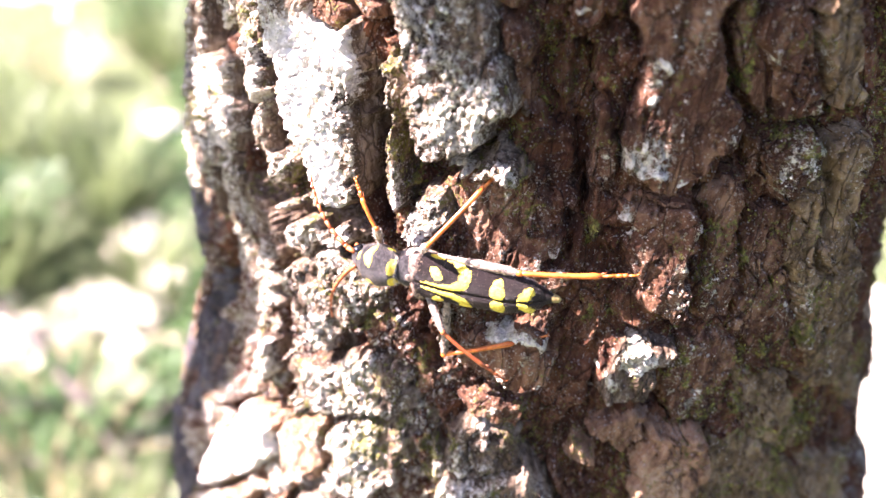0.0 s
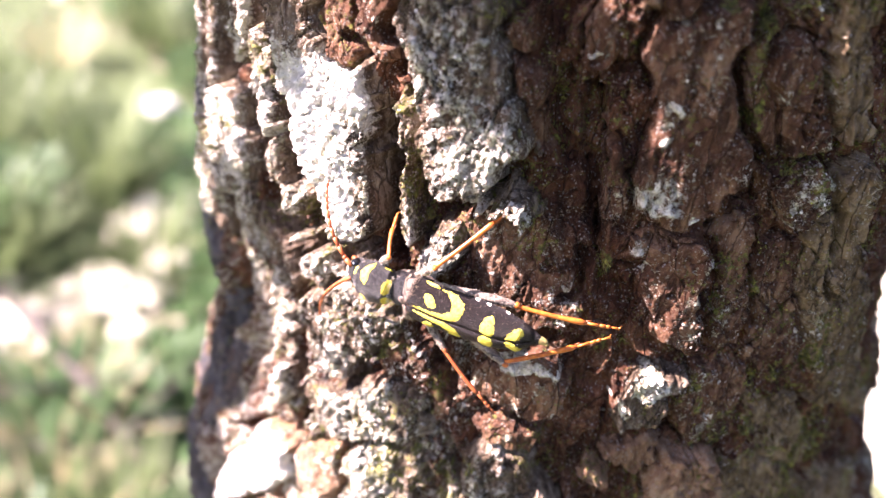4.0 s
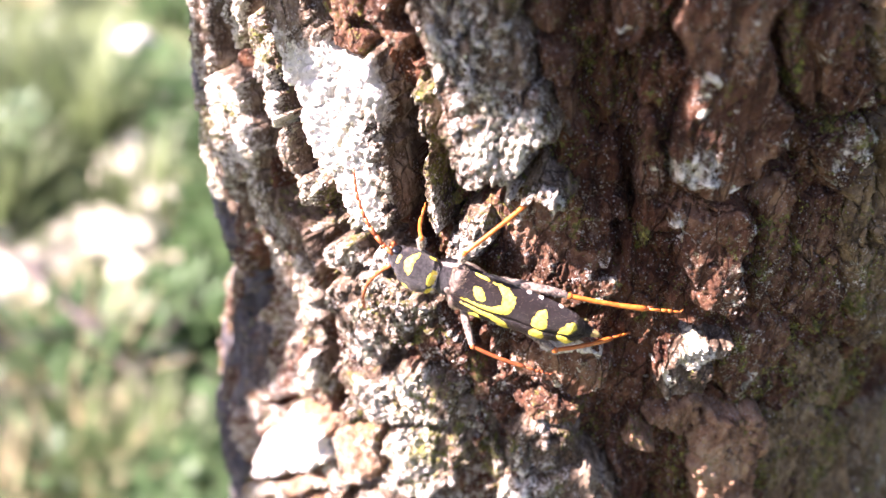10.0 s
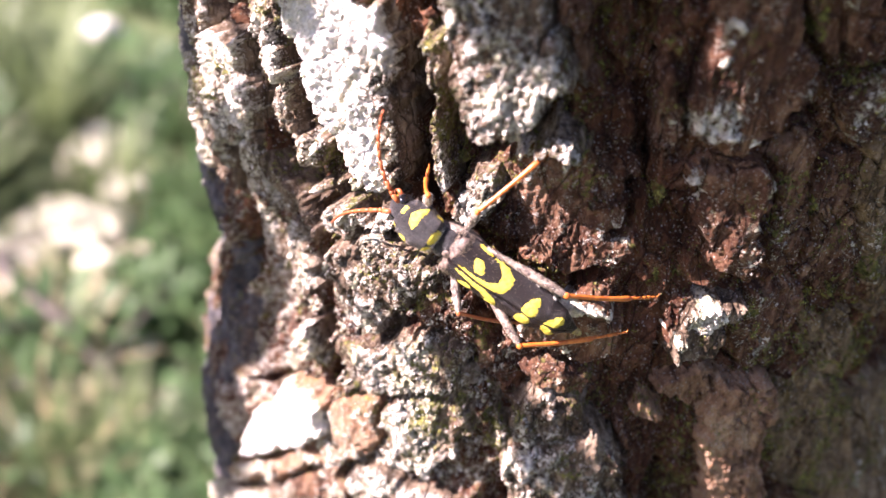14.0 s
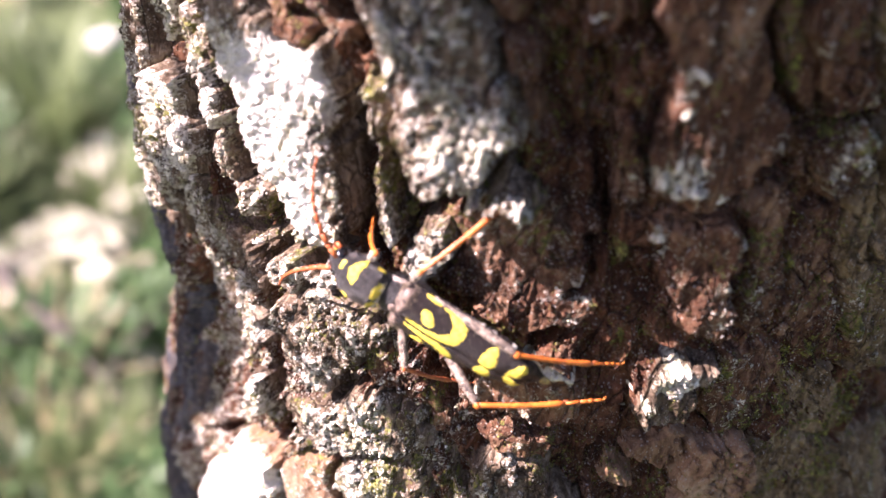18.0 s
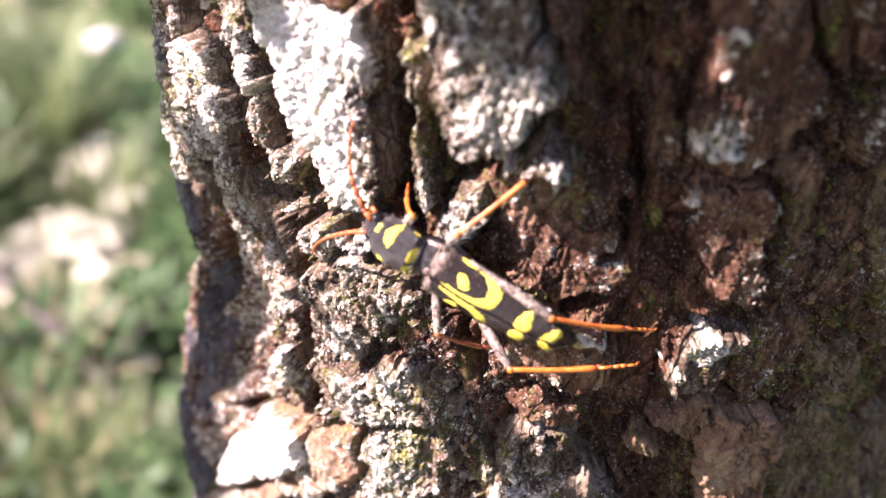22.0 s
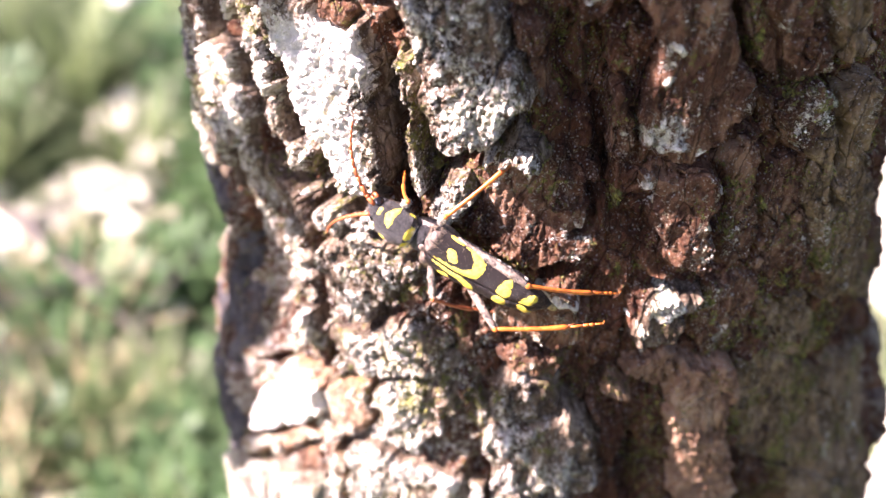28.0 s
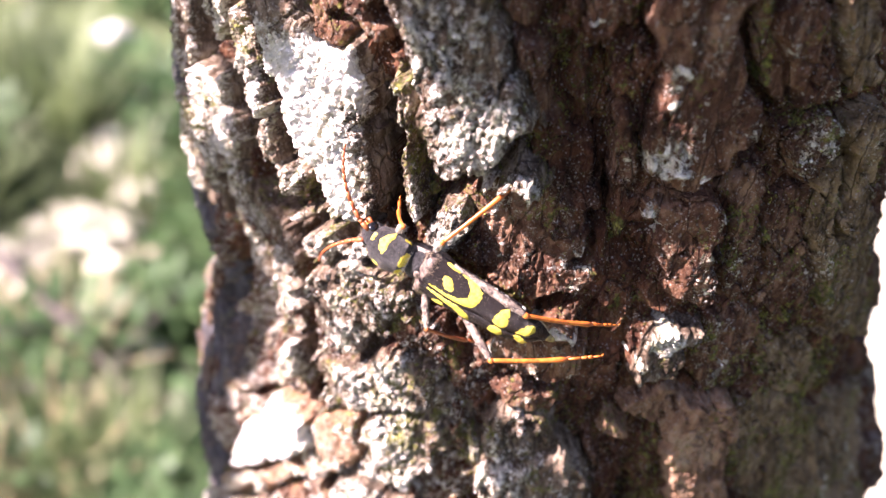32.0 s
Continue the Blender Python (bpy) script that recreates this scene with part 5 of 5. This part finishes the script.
def plant_kind(name, label, category, group, material, count, reach, high, long, wide, bend, stems):
    thing = tagged(new(name), label, category, group)
    leaves = part("foliage", clump(rng, count, reach, high, long, wide, bend), material, thing, smooth=False)
    tagged(leaves, kind="stuff")
    for _ in range(stems):
        a, r = rng.uniform(0, 6.28), reach * rng.uniform(0.2, 0.7)
        part("stem", tube(bmesh.new(), [(0.1 * r * math.cos(a), 0.1 * r * math.sin(a), -0.03), (0.5 * r * math.cos(a), 0.5 * r * math.sin(a), high * 0.5), (r * math.cos(a), r * math.sin(a), high * 0.95)], [0.006, 0.004, 0.002], 6), TWIG, thing)
    return thing


HERB = plant_kind("herb", "low leafy green herb growing on dry ground", "plant", "herbs", SHRUB, 260, 0.1, 0.1, 0.04, 0.016, 0.3, 3)
BUSH = plant_kind("shrub", "small leafy green shrub in sunlight", "shrub", "shrubs", LEAF, 900, 0.24, 0.4, 0.045, 0.022, 0.25, 6)
first = {HERB, BUSH}
grass, straw = bmesh.new(), bmesh.new()
open_ground = ((-0.5, 1.44, 0.17), (-0.62, 1.38, 0.15), (-0.72, 1.38, 0.15), (-0.46, 1.76, 0.12), (-0.31, 1.2, 0.09), (-0.43, 0.84, 0.09), (1.35, 1.35, 0.75), (0.92, 0.72, 0.45), (-1.3, 3.2, 0.45), (0.02, 0.1, 0.3))
placed = 0
while placed < 280:
    a, r = rng.uniform(0, 2 * math.pi), 0.45 + 4.2 * rng.random() ** 1.1
    if placed < 190:
        a, r = rng.uniform(radians(62), radians(135)), 0.6 + 2.9 * rng.random()
    x, y = TRUNK.x + r * math.cos(a), TRUNK.y + r * math.sin(a)
    kind = rng.choices(("herb", "grass", "straw", "bush"), (0.45, 0.36, 0.06, 0.13))[0]
    if kind == "bush" and r < 3.1 or any(math.hypot(x - cx, y - cy) < cr for cx, cy, cr in open_ground):
        continue
    placed += 1
    size = rng.uniform(0.7, 1.35)
    if kind == "grass":
        tuft(grass, x, y, size, 130, 0.16, rng)
    elif kind == "straw":
        tuft(straw, x, y, size, 100, 0.13, rng)
    else:
        thing, m = (HERB if kind == "herb" else BUSH), pose(x, y, ground_height(x, y), 0, 0, rng.uniform(0, 360))
        if thing in first:
            first.remove(thing)
            thing.matrix_basis = m
        else:
            thing = copy_thing(thing, m)
            thing.scale = (size, size, size * rng.uniform(0.85, 1.15))
for _ in range(16):
    tuft(grass, rng.gauss(-0.55, 0.11), rng.gauss(1.48, 0.08), rng.uniform(0.3, 0.5), 28, 0.16, rng)
for x, y, size in ((-0.5, 0.97, 0.8), (-0.36, 0.99, 0.7), (-0.6, 1.04, 0.9), (-0.3, 0.88, 0.7), (-0.4, 1.06, 0.6), (-0.56, 0.84, 0.9)):
    thing = copy_thing(HERB, pose(x, y, ground_height(x, y), 0, 0, 400 * x))
    thing.scale = (size, size, size)
tagged(part("grass", grass, GRASS, smooth=False), "yellow-green grass in loose tufts", "grass", kind="stuff")
tagged(part("dry_grass", straw, STRAW, smooth=False), "straw-coloured dry grass in tufts", "grass", kind="stuff")

# unseen taller shrubs, added behind and beside the camera to cut sky light
SKY_SCREEN = plant_kind("sky_screen_shrub", "unseen tall shrub added to hold back sky light", "shrub", "tall shrubs", LEAF, 3600, 0.85, 2.5, 0.13, 0.055, 0.25, 8)
for k, (x, y, size) in enumerate(((-1.6, -3.6, 0.75), (0.6, -3.9, 0.8), (2.6, -3.2, 0.75), (4.2, -0.8, 0.8), (-0.5, -5.0, 1.0), (3.5, -4.6, 1.0))):
    m = pose(x, y, ground_height(x, y), 0, 0, 77 * k)
    if k:
        thing = copy_thing(SKY_SCREEN, m)
    else:
        thing = SKY_SCREEN
        thing.matrix_basis = m
    thing.scale = (size, size, size * (0.95 + 0.05 * (k % 3)))

# dry leaves on the ground
litter = bmesh.new()
for _ in range(1500):
    a, r = rng.uniform(0, 2 * math.pi), 0.3 + 3.6 * rng.random() ** 0.8
    x, y, b = TRUNK.x + r * math.cos(a), TRUNK.y + r * math.sin(a), rng.uniform(0, 6.28)
    blade(litter, (x, y, ground_height(x, y) + rng.uniform(0.006, 0.03)), Vector((math.cos(b), math.sin(b), rng.uniform(-0.1, 0.35))).normalized(), rng.uniform(0.03, 0.07), rng.uniform(0.015, 0.04), rng.uniform(-0.1, 0.3))
tagged(part("leaf_litter", litter, LITTER, smooth=False), "dry pale leaves scattered on the ground", "leaves", kind="stuff")

# fallen branches over the low plants
def fallen(label, points, radii, twigs):
    stick = tagged(new("fallen_branch"), label, "branch", "fallen branches")
    part("stem", tube(bmesh.new(), points, radii, 8), TWIG, stick)
    for k, (dx, dy, dz) in enumerate(twigs):
        a = Vector(points[k + 1])
        part("side_twig", tube(bmesh.new(), [a, a + Vector((dx * 0.5, dy * 0.5, dz * 0.7)), a + Vector((dx, dy, dz))], [0.005, 0.0035, 0.0015], 6), TWIG, stick)


fallen("thin grey fallen branch lying over low herbs", [(-1.1, 1.16, 0.005), (-0.6, 1.1, 0.07), (-0.36, 1.09, 0.075), (-0.05, 1.1, 0.005)], [0.009, 0.008, 0.007, 0.004], ((0.12, -0.14, 0.04), (0.1, 0.16, 0.05)))
fallen("dark forked fallen branch leaning on low herbs", [(-0.75, 1.6, 0.005), (-0.57, 1.38, 0.08), (-0.42, 1.2, 0.1), (-0.2, 0.98, 0.005)], [0.01, 0.01, 0.009, 0.006], ((0.18, 0.02, 0.06), (-0.14, -0.1, 0.05)))
fallen("reddish dry stick on the ground", [(-0.56, 1.08, 0.005), (-0.52, 1.02, 0.03), (-0.46, 0.92, 0.028), (-0.43, 0.86, 0.004)], [0.006, 0.007, 0.007, 0.005], ())

# an unseen sapling beside the tree, added so its leaves shade parts of the bark


def on_trunk(s, z, r):
    a = s / 39.0
    return TRUNK + Vector((r * math.sin(a), -r * math.cos(a), z + TRUNK_Z)) * 0.001


sapling = tagged(new("sapling"), "unseen sapling added beside the trunk, its leaves shading the bark", "sapling")
part("stem", tube(bmesh.new(), [(-0.15, 0.17, -0.02), (-0.155, 0.165, 0.5), (-0.15, 0.16, 1.0), (-0.145, 0.158, 1.3), (-0.14, 0.155, 1.42)], [0.004, 0.0036, 0.003, 0.0022, 0.0012], 8), TWIG, sapling)


def shade_leaf(s1, z1, s2, z2, wide, far=0.09, r=39.5):
    """An added leaf that hangs between the sun and a stretch of the bark."""
    a, b = on_trunk(s1, z1, r) + SUN * far, on_trunk(s2, z2, r) + SUN * far
    way = b - a
    side = way.normalized().cross(SUN).normalized() * wide * 0.001
    bm = bmesh.new()
    rows = []
    for i in range(11):
        f = i / 10
        w = math.sin(math.pi * f ** 0.8) ** 0.8 if 0 < f < 1 else 0.02
        mid = a + way * f + SUN * 0.002 * math.sin(3 * f)
        rows.append([bm.verts.new(mid + side * w * j * (0.5 + 0.04 * math.sin(9 * f + j)) + SUN * 0.0015 * abs(j)) for j in (-1, -0.5, 0, 0.5, 1)])
    for p, q in zip(rows, rows[1:]):
        for j in range(4):
            bm.faces.new((p[j], p[j + 1], q[j + 1], q[j]))
    bmesh.ops.solidify(bm, geom=bm.faces[:], thickness=0.0002)
    leaf = part("leaf", bm, LEAF, sapling, "added green leaf shading the bark")
    joint = Vector((-0.147, 0.159, min(a.z + 0.03, 1.36)))
    part("leaf_stalk", tube(bmesh.new(), [joint, (joint + a) / 2 + Vector((0, 0, 0.008)), a], [0.0006, 0.0005, 0.0004], 6), TWIG, leaf)


shade_leaf(-37.5, 76.5, -29.5, 67.8, 6)
shade_leaf(-46, 53.5, -33.5, 49.5, 7)
shade_leaf(-46.8, 73.0, -41.8, 61.8, 5)
shade_leaf(-40.8, 63.0, -38.0, 53.5, 3.4)
shade_leaf(-45.0, 52.0, -46.5, 36.0, 5, 0.085)
shade_leaf(-7, 88, 12, 78, 13, 0.1)
shade_leaf(-16.8, 86, -14.2, 69.8, 9)
shade_leaf(-24, 88, -10, 83, 10)
shade_leaf(-13, 37, 1, 31, 12, 0.1)
shade_leaf(-51, 47, -48, 18, 11, 0.09)
shade_leaf(-51, 24, -49, -8, 13, 0.095)
shade_leaf(-54, 70, -52, 47, 10, 0.09)
shade_leaf(-58, 92, -57, 66, 8, 0.095)
shade_leaf(-4, 87, -2.5, 72, 8, 0.085, 41.5)


# ---- what moves: the beetle turns on the spot, works its hind legs, then rests ----
# seconds, then girth and height on the trunk of the neck shield's middle and of the wing tips
BODY = [
    (0, -18.4, 55.7, -5.9, 57.4), (0.5, -18.4, 55.8, -6, 57), (1, -18.3, 55.7, -5.9, 56.8), (1.5, -18.4, 56.1, -5.8, 56.8), (2, -18.8, 56.4, -6.2, 56.5), (2.5, -19.7, 56.9, -7.1, 56.7),
    (4.5, -20.1, 56.6, -7.8, 56.2), (5, -19.7, 56.8, -6.9, 55.7), (5.5, -19.9, 57, -7.1, 55.7), (6, -19.9, 57.6, -7.3, 55.7), (6.5, -19.8, 57.6, -7.3, 55.7), (7, -19.8, 57.5, -7.4, 55.8),
    (7.5, -19.7, 57.6, -7.4, 55.7), (8, -19.6, 57.7, -7.4, 55.6), (8.5, -19.5, 57.4, -7.3, 55.7), (9, -19.7, 57, -7.5, 55.9), (9.5, -19.5, 57, -7.1, 56), (10, -19.2, 57.3, -7, 55.5),
    (10.5, -19, 57.2, -6.7, 55.4), (11, -19.1, 57.1, -6.9, 54.7), (11.5, -19.5, 57.3, -7.9, 52.2), (12, -20.1, 57.6, -8.6, 51.6), (12.5, -20.3, 57.8, -9, 50.6), (13, -20.2, 57.5, -8.6, 51.1),
    (13.5, -19.9, 57.6, -8.4, 51.2), (15.5, -19.8, 58, -8, 53.6), (32, -19.8, 58, -8, 53.6)]
# seconds, then girth, height and distance from the trunk's axis of each knee (first) and of each shin's end (second)
JOINTS = {
    "hind_right": (
        [(0, -8.1, 59.2, 42.8), (0.5, -8.2, 59.1, 43.4), (1, -7.6, 58.6, 41.5), (1.5, -8.6, 59.8, 44.4), (2, -10.8, 60, 46.5), (2.5, -12.1, 60.8, 46.7), (4.5, -8.8, 57.5, 41.2), (5, -11.9, 60.4, 46.7), (5.5, -10.5, 59.5, 45.7),
         (6, -9.4, 58, 44), (6.5, -10.9, 59, 46.2), (7, -10.5, 59.9, 45.6), (7.5, -10.8, 58.7, 46.1), (8, -10.6, 60, 45.9), (8.5, -9.8, 57.4, 44.8), (9, -8, 58.1, 41.4), (9.5, -8.8, 58.6, 42.9), (10, -7.5, 57.7, 42.1),
         (10.5, -9.6, 60.7, 45), (11, -7.1, 57.7, 41.8), (11.5, -8.6, 57.8, 43.2), (12, -8.2, 55.8, 42.6), (12.5, -8.4, 54.9, 43.1), (13, -8.6, 55, 42.9), (15.5, -8.8, 55.6, 43.6)],
        [(0, -2.6, 60.5, 42.8), (0.5, -2.9, 61.9, 42.4), (1, -1.2, 60, 41.9), (1.5, -2.9, 61.6, 44), (2, -6, 58.4, 45.2), (2.5, -6.5, 60.5, 46.7), (4.5, -3.5, 56.8, 38.9), (5, -8.2, 59.2, 42.7), (5.5, -4.2, 59.6, 46.3),
         (6, -4.8, 56.3, 41.2), (6.5, -5.4, 59.5, 46.1), (7, -6.2, 57.1, 43.7), (7.5, -5.8, 58.5, 44.4), (8, -6.2, 57.4, 44.1), (8.5, -4.7, 57.9, 42.9), (9, -2.5, 57.1, 39.7), (9.5, -3.4, 59.7, 42.9), (10, -2, 56.9, 40.9),
         (10.5, -4.5, 60.7, 43.6), (11, -1.7, 58.9, 42.5), (11.5, -3.3, 59.1, 42.8), (12, -2.8, 57.1, 43), (12.5, -3.6, 54.4, 39.9), (13, -4, 53.3, 39.9), (15.5, -4.2, 53.9, 40.7)]),
    "hind_left": (
        [(0, -12.8, 48.2, 39.9), (0.5, -9, 54, 44.8), (1, -7.9, 52.2, 42.8), (1.5, -10.6, 48.8, 39.8), (2, -14.6, 48.3, 39.8), (2.5, -15, 48.7, 39.3), (4.5, -9.4, 52, 41.8), (5, -9.7, 50.6, 40.7), (5.5, -9.4, 51.9, 42),
         (6, -9.1, 52, 42.3), (6.5, -11.9, 49.5, 40.6), (7, -11.8, 49.6, 40.9), (7.5, -13.7, 48.9, 40.8), (8, -12.2, 49.7, 42.1), (8.5, -11.3, 49.9, 41.6), (9, -9.8, 51.7, 43.2), (9.5, -9.4, 51.6, 43.2), (10, -8.3, 52.7, 42.2),
         (10.5, -8.6, 52.2, 42.8), (11, -7.9, 52.3, 42.3), (11.5, -8.1, 51.6, 42.3), (12, -8, 51.5, 42.4), (12.5, -10.9, 50.2, 42.9), (13, -11.3, 49.7, 43.5), (15.5, -10.9, 50.6, 44)],
        [(0, -7.4, 50.7, 39.3), (0.5, -4.1, 54.9, 42.6), (1, -3.2, 53.1, 39.6), (1.5, -4, 49.7, 39.4), (2, -8.7, 50.8, 37.2), (2.5, -8.2, 50.9, 36.8), (4.5, -3.8, 54.9, 40.1), (5, -5.2, 54.4, 39.9), (5.5, -4.9, 51.6, 38.1),
         (6, -5.2, 56.1, 42.1), (6.5, -6.4, 51.5, 38.9), (7, -5.8, 52.6, 38.6), (7.5, -8.1, 51.2, 38.5), (8, -5.8, 50.9, 41.2), (8.5, -6.6, 52.5, 39.2), (9, -5, 54.6, 40.9), (9.5, -4.9, 52.9, 39.8), (10, -4.1, 51.5, 38.3),
         (10.5, -5.4, 50.1, 38.3), (11, -2.5, 51.9, 40.5), (11.5, -3.1, 49.1, 41.2), (12, -4.1, 47.5, 40.8), (12.5, -5.6, 49.6, 41.2), (13, -6.7, 49, 40.2), (15.5, -5.8, 51.7, 42.5)]),
    "middle_right": (
        [(0, -14.4, 59.9, 43.4), (5, -15.6, 60.8, 43.1), (9, -15.7, 61.1, 43), (12, -16.1, 60.5, 43), (15.5, -15.8, 61, 43.3)],
        [(0, -11.7, 64.3, 40.3), (5, -11.9, 64.7, 39.9), (9, -12.1, 64.5, 39.6), (12, -11.9, 64.6, 39.5), (15.5, -11.9, 64.8, 40)]),
    "middle_left": (
        [(0, -12.5, 52.7, 43), (1, -12.5, 52.7, 43), (5, -14.7, 51.5, 41.8), (9, -14.7, 52, 42), (10, -14.4, 52.3, 43), (15.5, -16.3, 51.7, 42)],
        [(0, -9.1, 50.1, 42.4), (1, -9.1, 50.1, 42.4), (5, -11.4, 48.8, 41.1), (9, -11.4, 49.5, 40.6), (10, -10.6, 50.9, 42.1), (15.5, -13.6, 49.2, 39.6)]),
    "front_right": (
        [(0, -18.1, 58.9, 42.3), (2, -18.4, 59.9, 41.8), (5, -19, 60.2, 41.9), (9, -18.7, 60.3, 41.7), (12, -19.4, 61, 41.8), (15.5, -18.6, 61.2, 41.9)],
        [(0, -20.1, 61.3, 41.9), (2, -19.8, 61, 40), (5, -19.9, 61, 39.6), (9, -20, 61, 39.5), (12, -20, 60.4, 39.4), (15.5, -19.9, 60.8, 39.8)]),
    "front_left": ([(0, -15.9, 54.0, 40.2), (12, -17.6, 55.6, 40.2)], [(0, -16.6, 52.4, 38.6), (12, -18.6, 54.2, 38.6)]),
}
FEELER_TIPS = {
    "right": [(0, -26.9, 60.5, 41), (2, -26.0, 61.9, 41), (5, -26.0, 63.4, 41), (9, -25.8, 63.7, 41), (11, -25.5, 63.5, 41), (12, -23.3, 66.5, 41), (13, -23.5, 65.4, 41), (16, -24.0, 65.4, 41), (32, -24.4, 65.0, 41)],
    "left": [(0, -23.4, 48.1, 41), (2, -25.3, 50.6, 41), (5, -26.4, 50.8, 41), (9, -25.5, 49.3, 41), (11, -24.6, 51.9, 41), (12, -26.7, 54.8, 41), (13, -28.3, 54.8, 41), (16, -28.6, 53.0, 41), (32, -28.8, 52.3, 41)],
}


def glide(rows, t):
    at = [r[0] for r in rows]
    return [float(np.interp(t, at, [r[k] for r in rows])) for k in (1, 2, 3)]


def along(root, to, up):
    """The pose of a segment that starts at root and runs along y towards to."""
    y = (to - root).normalized()
    x = y.cross(up).normalized()
    z = x.cross(y)
    return Matrix(((x.x, y.x, z.x, root.x), (x.y, y.y, z.y, root.y), (x.z, y.z, z.z, root.z), (0, 0, 0, 1)))


def body_pose(s1, z1, s2, z2):
    """The body lies along the trunk's face, rolled a little on to its left side."""
    front, rear = on_trunk(s1, z1, 41.3), on_trunk(s2, z2, 42.2)
    middle = front * 0.55 + rear * 0.45
    up = Vector((middle.x - TRUNK.x, middle.y - TRUNK.y, 0)).normalized()
    way = (front - rear).normalized()
    m = along(front, rear + (front - rear) * 2, up) @ pose(0, 0, 0, 0, -6, 0)
    m.translation = (front - way * 4.05 * MM + rear + way * 9.35 * MM) / 2
    return m


def leg_poses(root, lengths, knee, foot):
    """Thigh and shin of a leg from its root, by way of a knee near the wanted one, to the foot."""
    thigh, shin = lengths[0], lengths[1]
    way = foot - root
    far = min(max(way.length, abs(thigh - shin) + 0.1), thigh + shin - 0.02)
    way.normalize()
    share = (thigh * thigh - shin * shin + far * far) / (2 * far)
    off = (knee - root) - (knee - root).dot(way) * way
    off = off.normalized() if off.length > 1e-5 else Vector((0, 0, 1))
    bent = root + way * share + off * math.sqrt(max(thigh * thigh - share * share, 0))
    up = Vector((0, 0, 1))
    return along(root * MM, bent * MM, up), along(bent * MM, (root + way * far) * MM, up)


def motions():
    body = [(t, body_pose(*where)) for t, *where in BODY]
    walk(beetle, body)
    for name, (knees, feet) in JOINTS.items():
        a, b, lengths, root = LEGS[name]
        rows = []
        for t, m in body:
            back = m.inverted()
            rows.append((t, leg_poses(root, lengths, back @ on_trunk(*glide(knees, t)) / MM, back @ on_trunk(*glide(feet, t)) / MM)))
        walk(a, [(t, p[0]) for t, p in rows])
        walk(b, [(t, p[1]) for t, p in rows])
    for name, (ob, root) in FEELERS.items():
        walk(ob, [(t, along(root * MM, m.inverted() @ on_trunk(*glide(FEELER_TIPS[name], t)), Vector((0, 0, 1)))) for t, m in body])


motions()
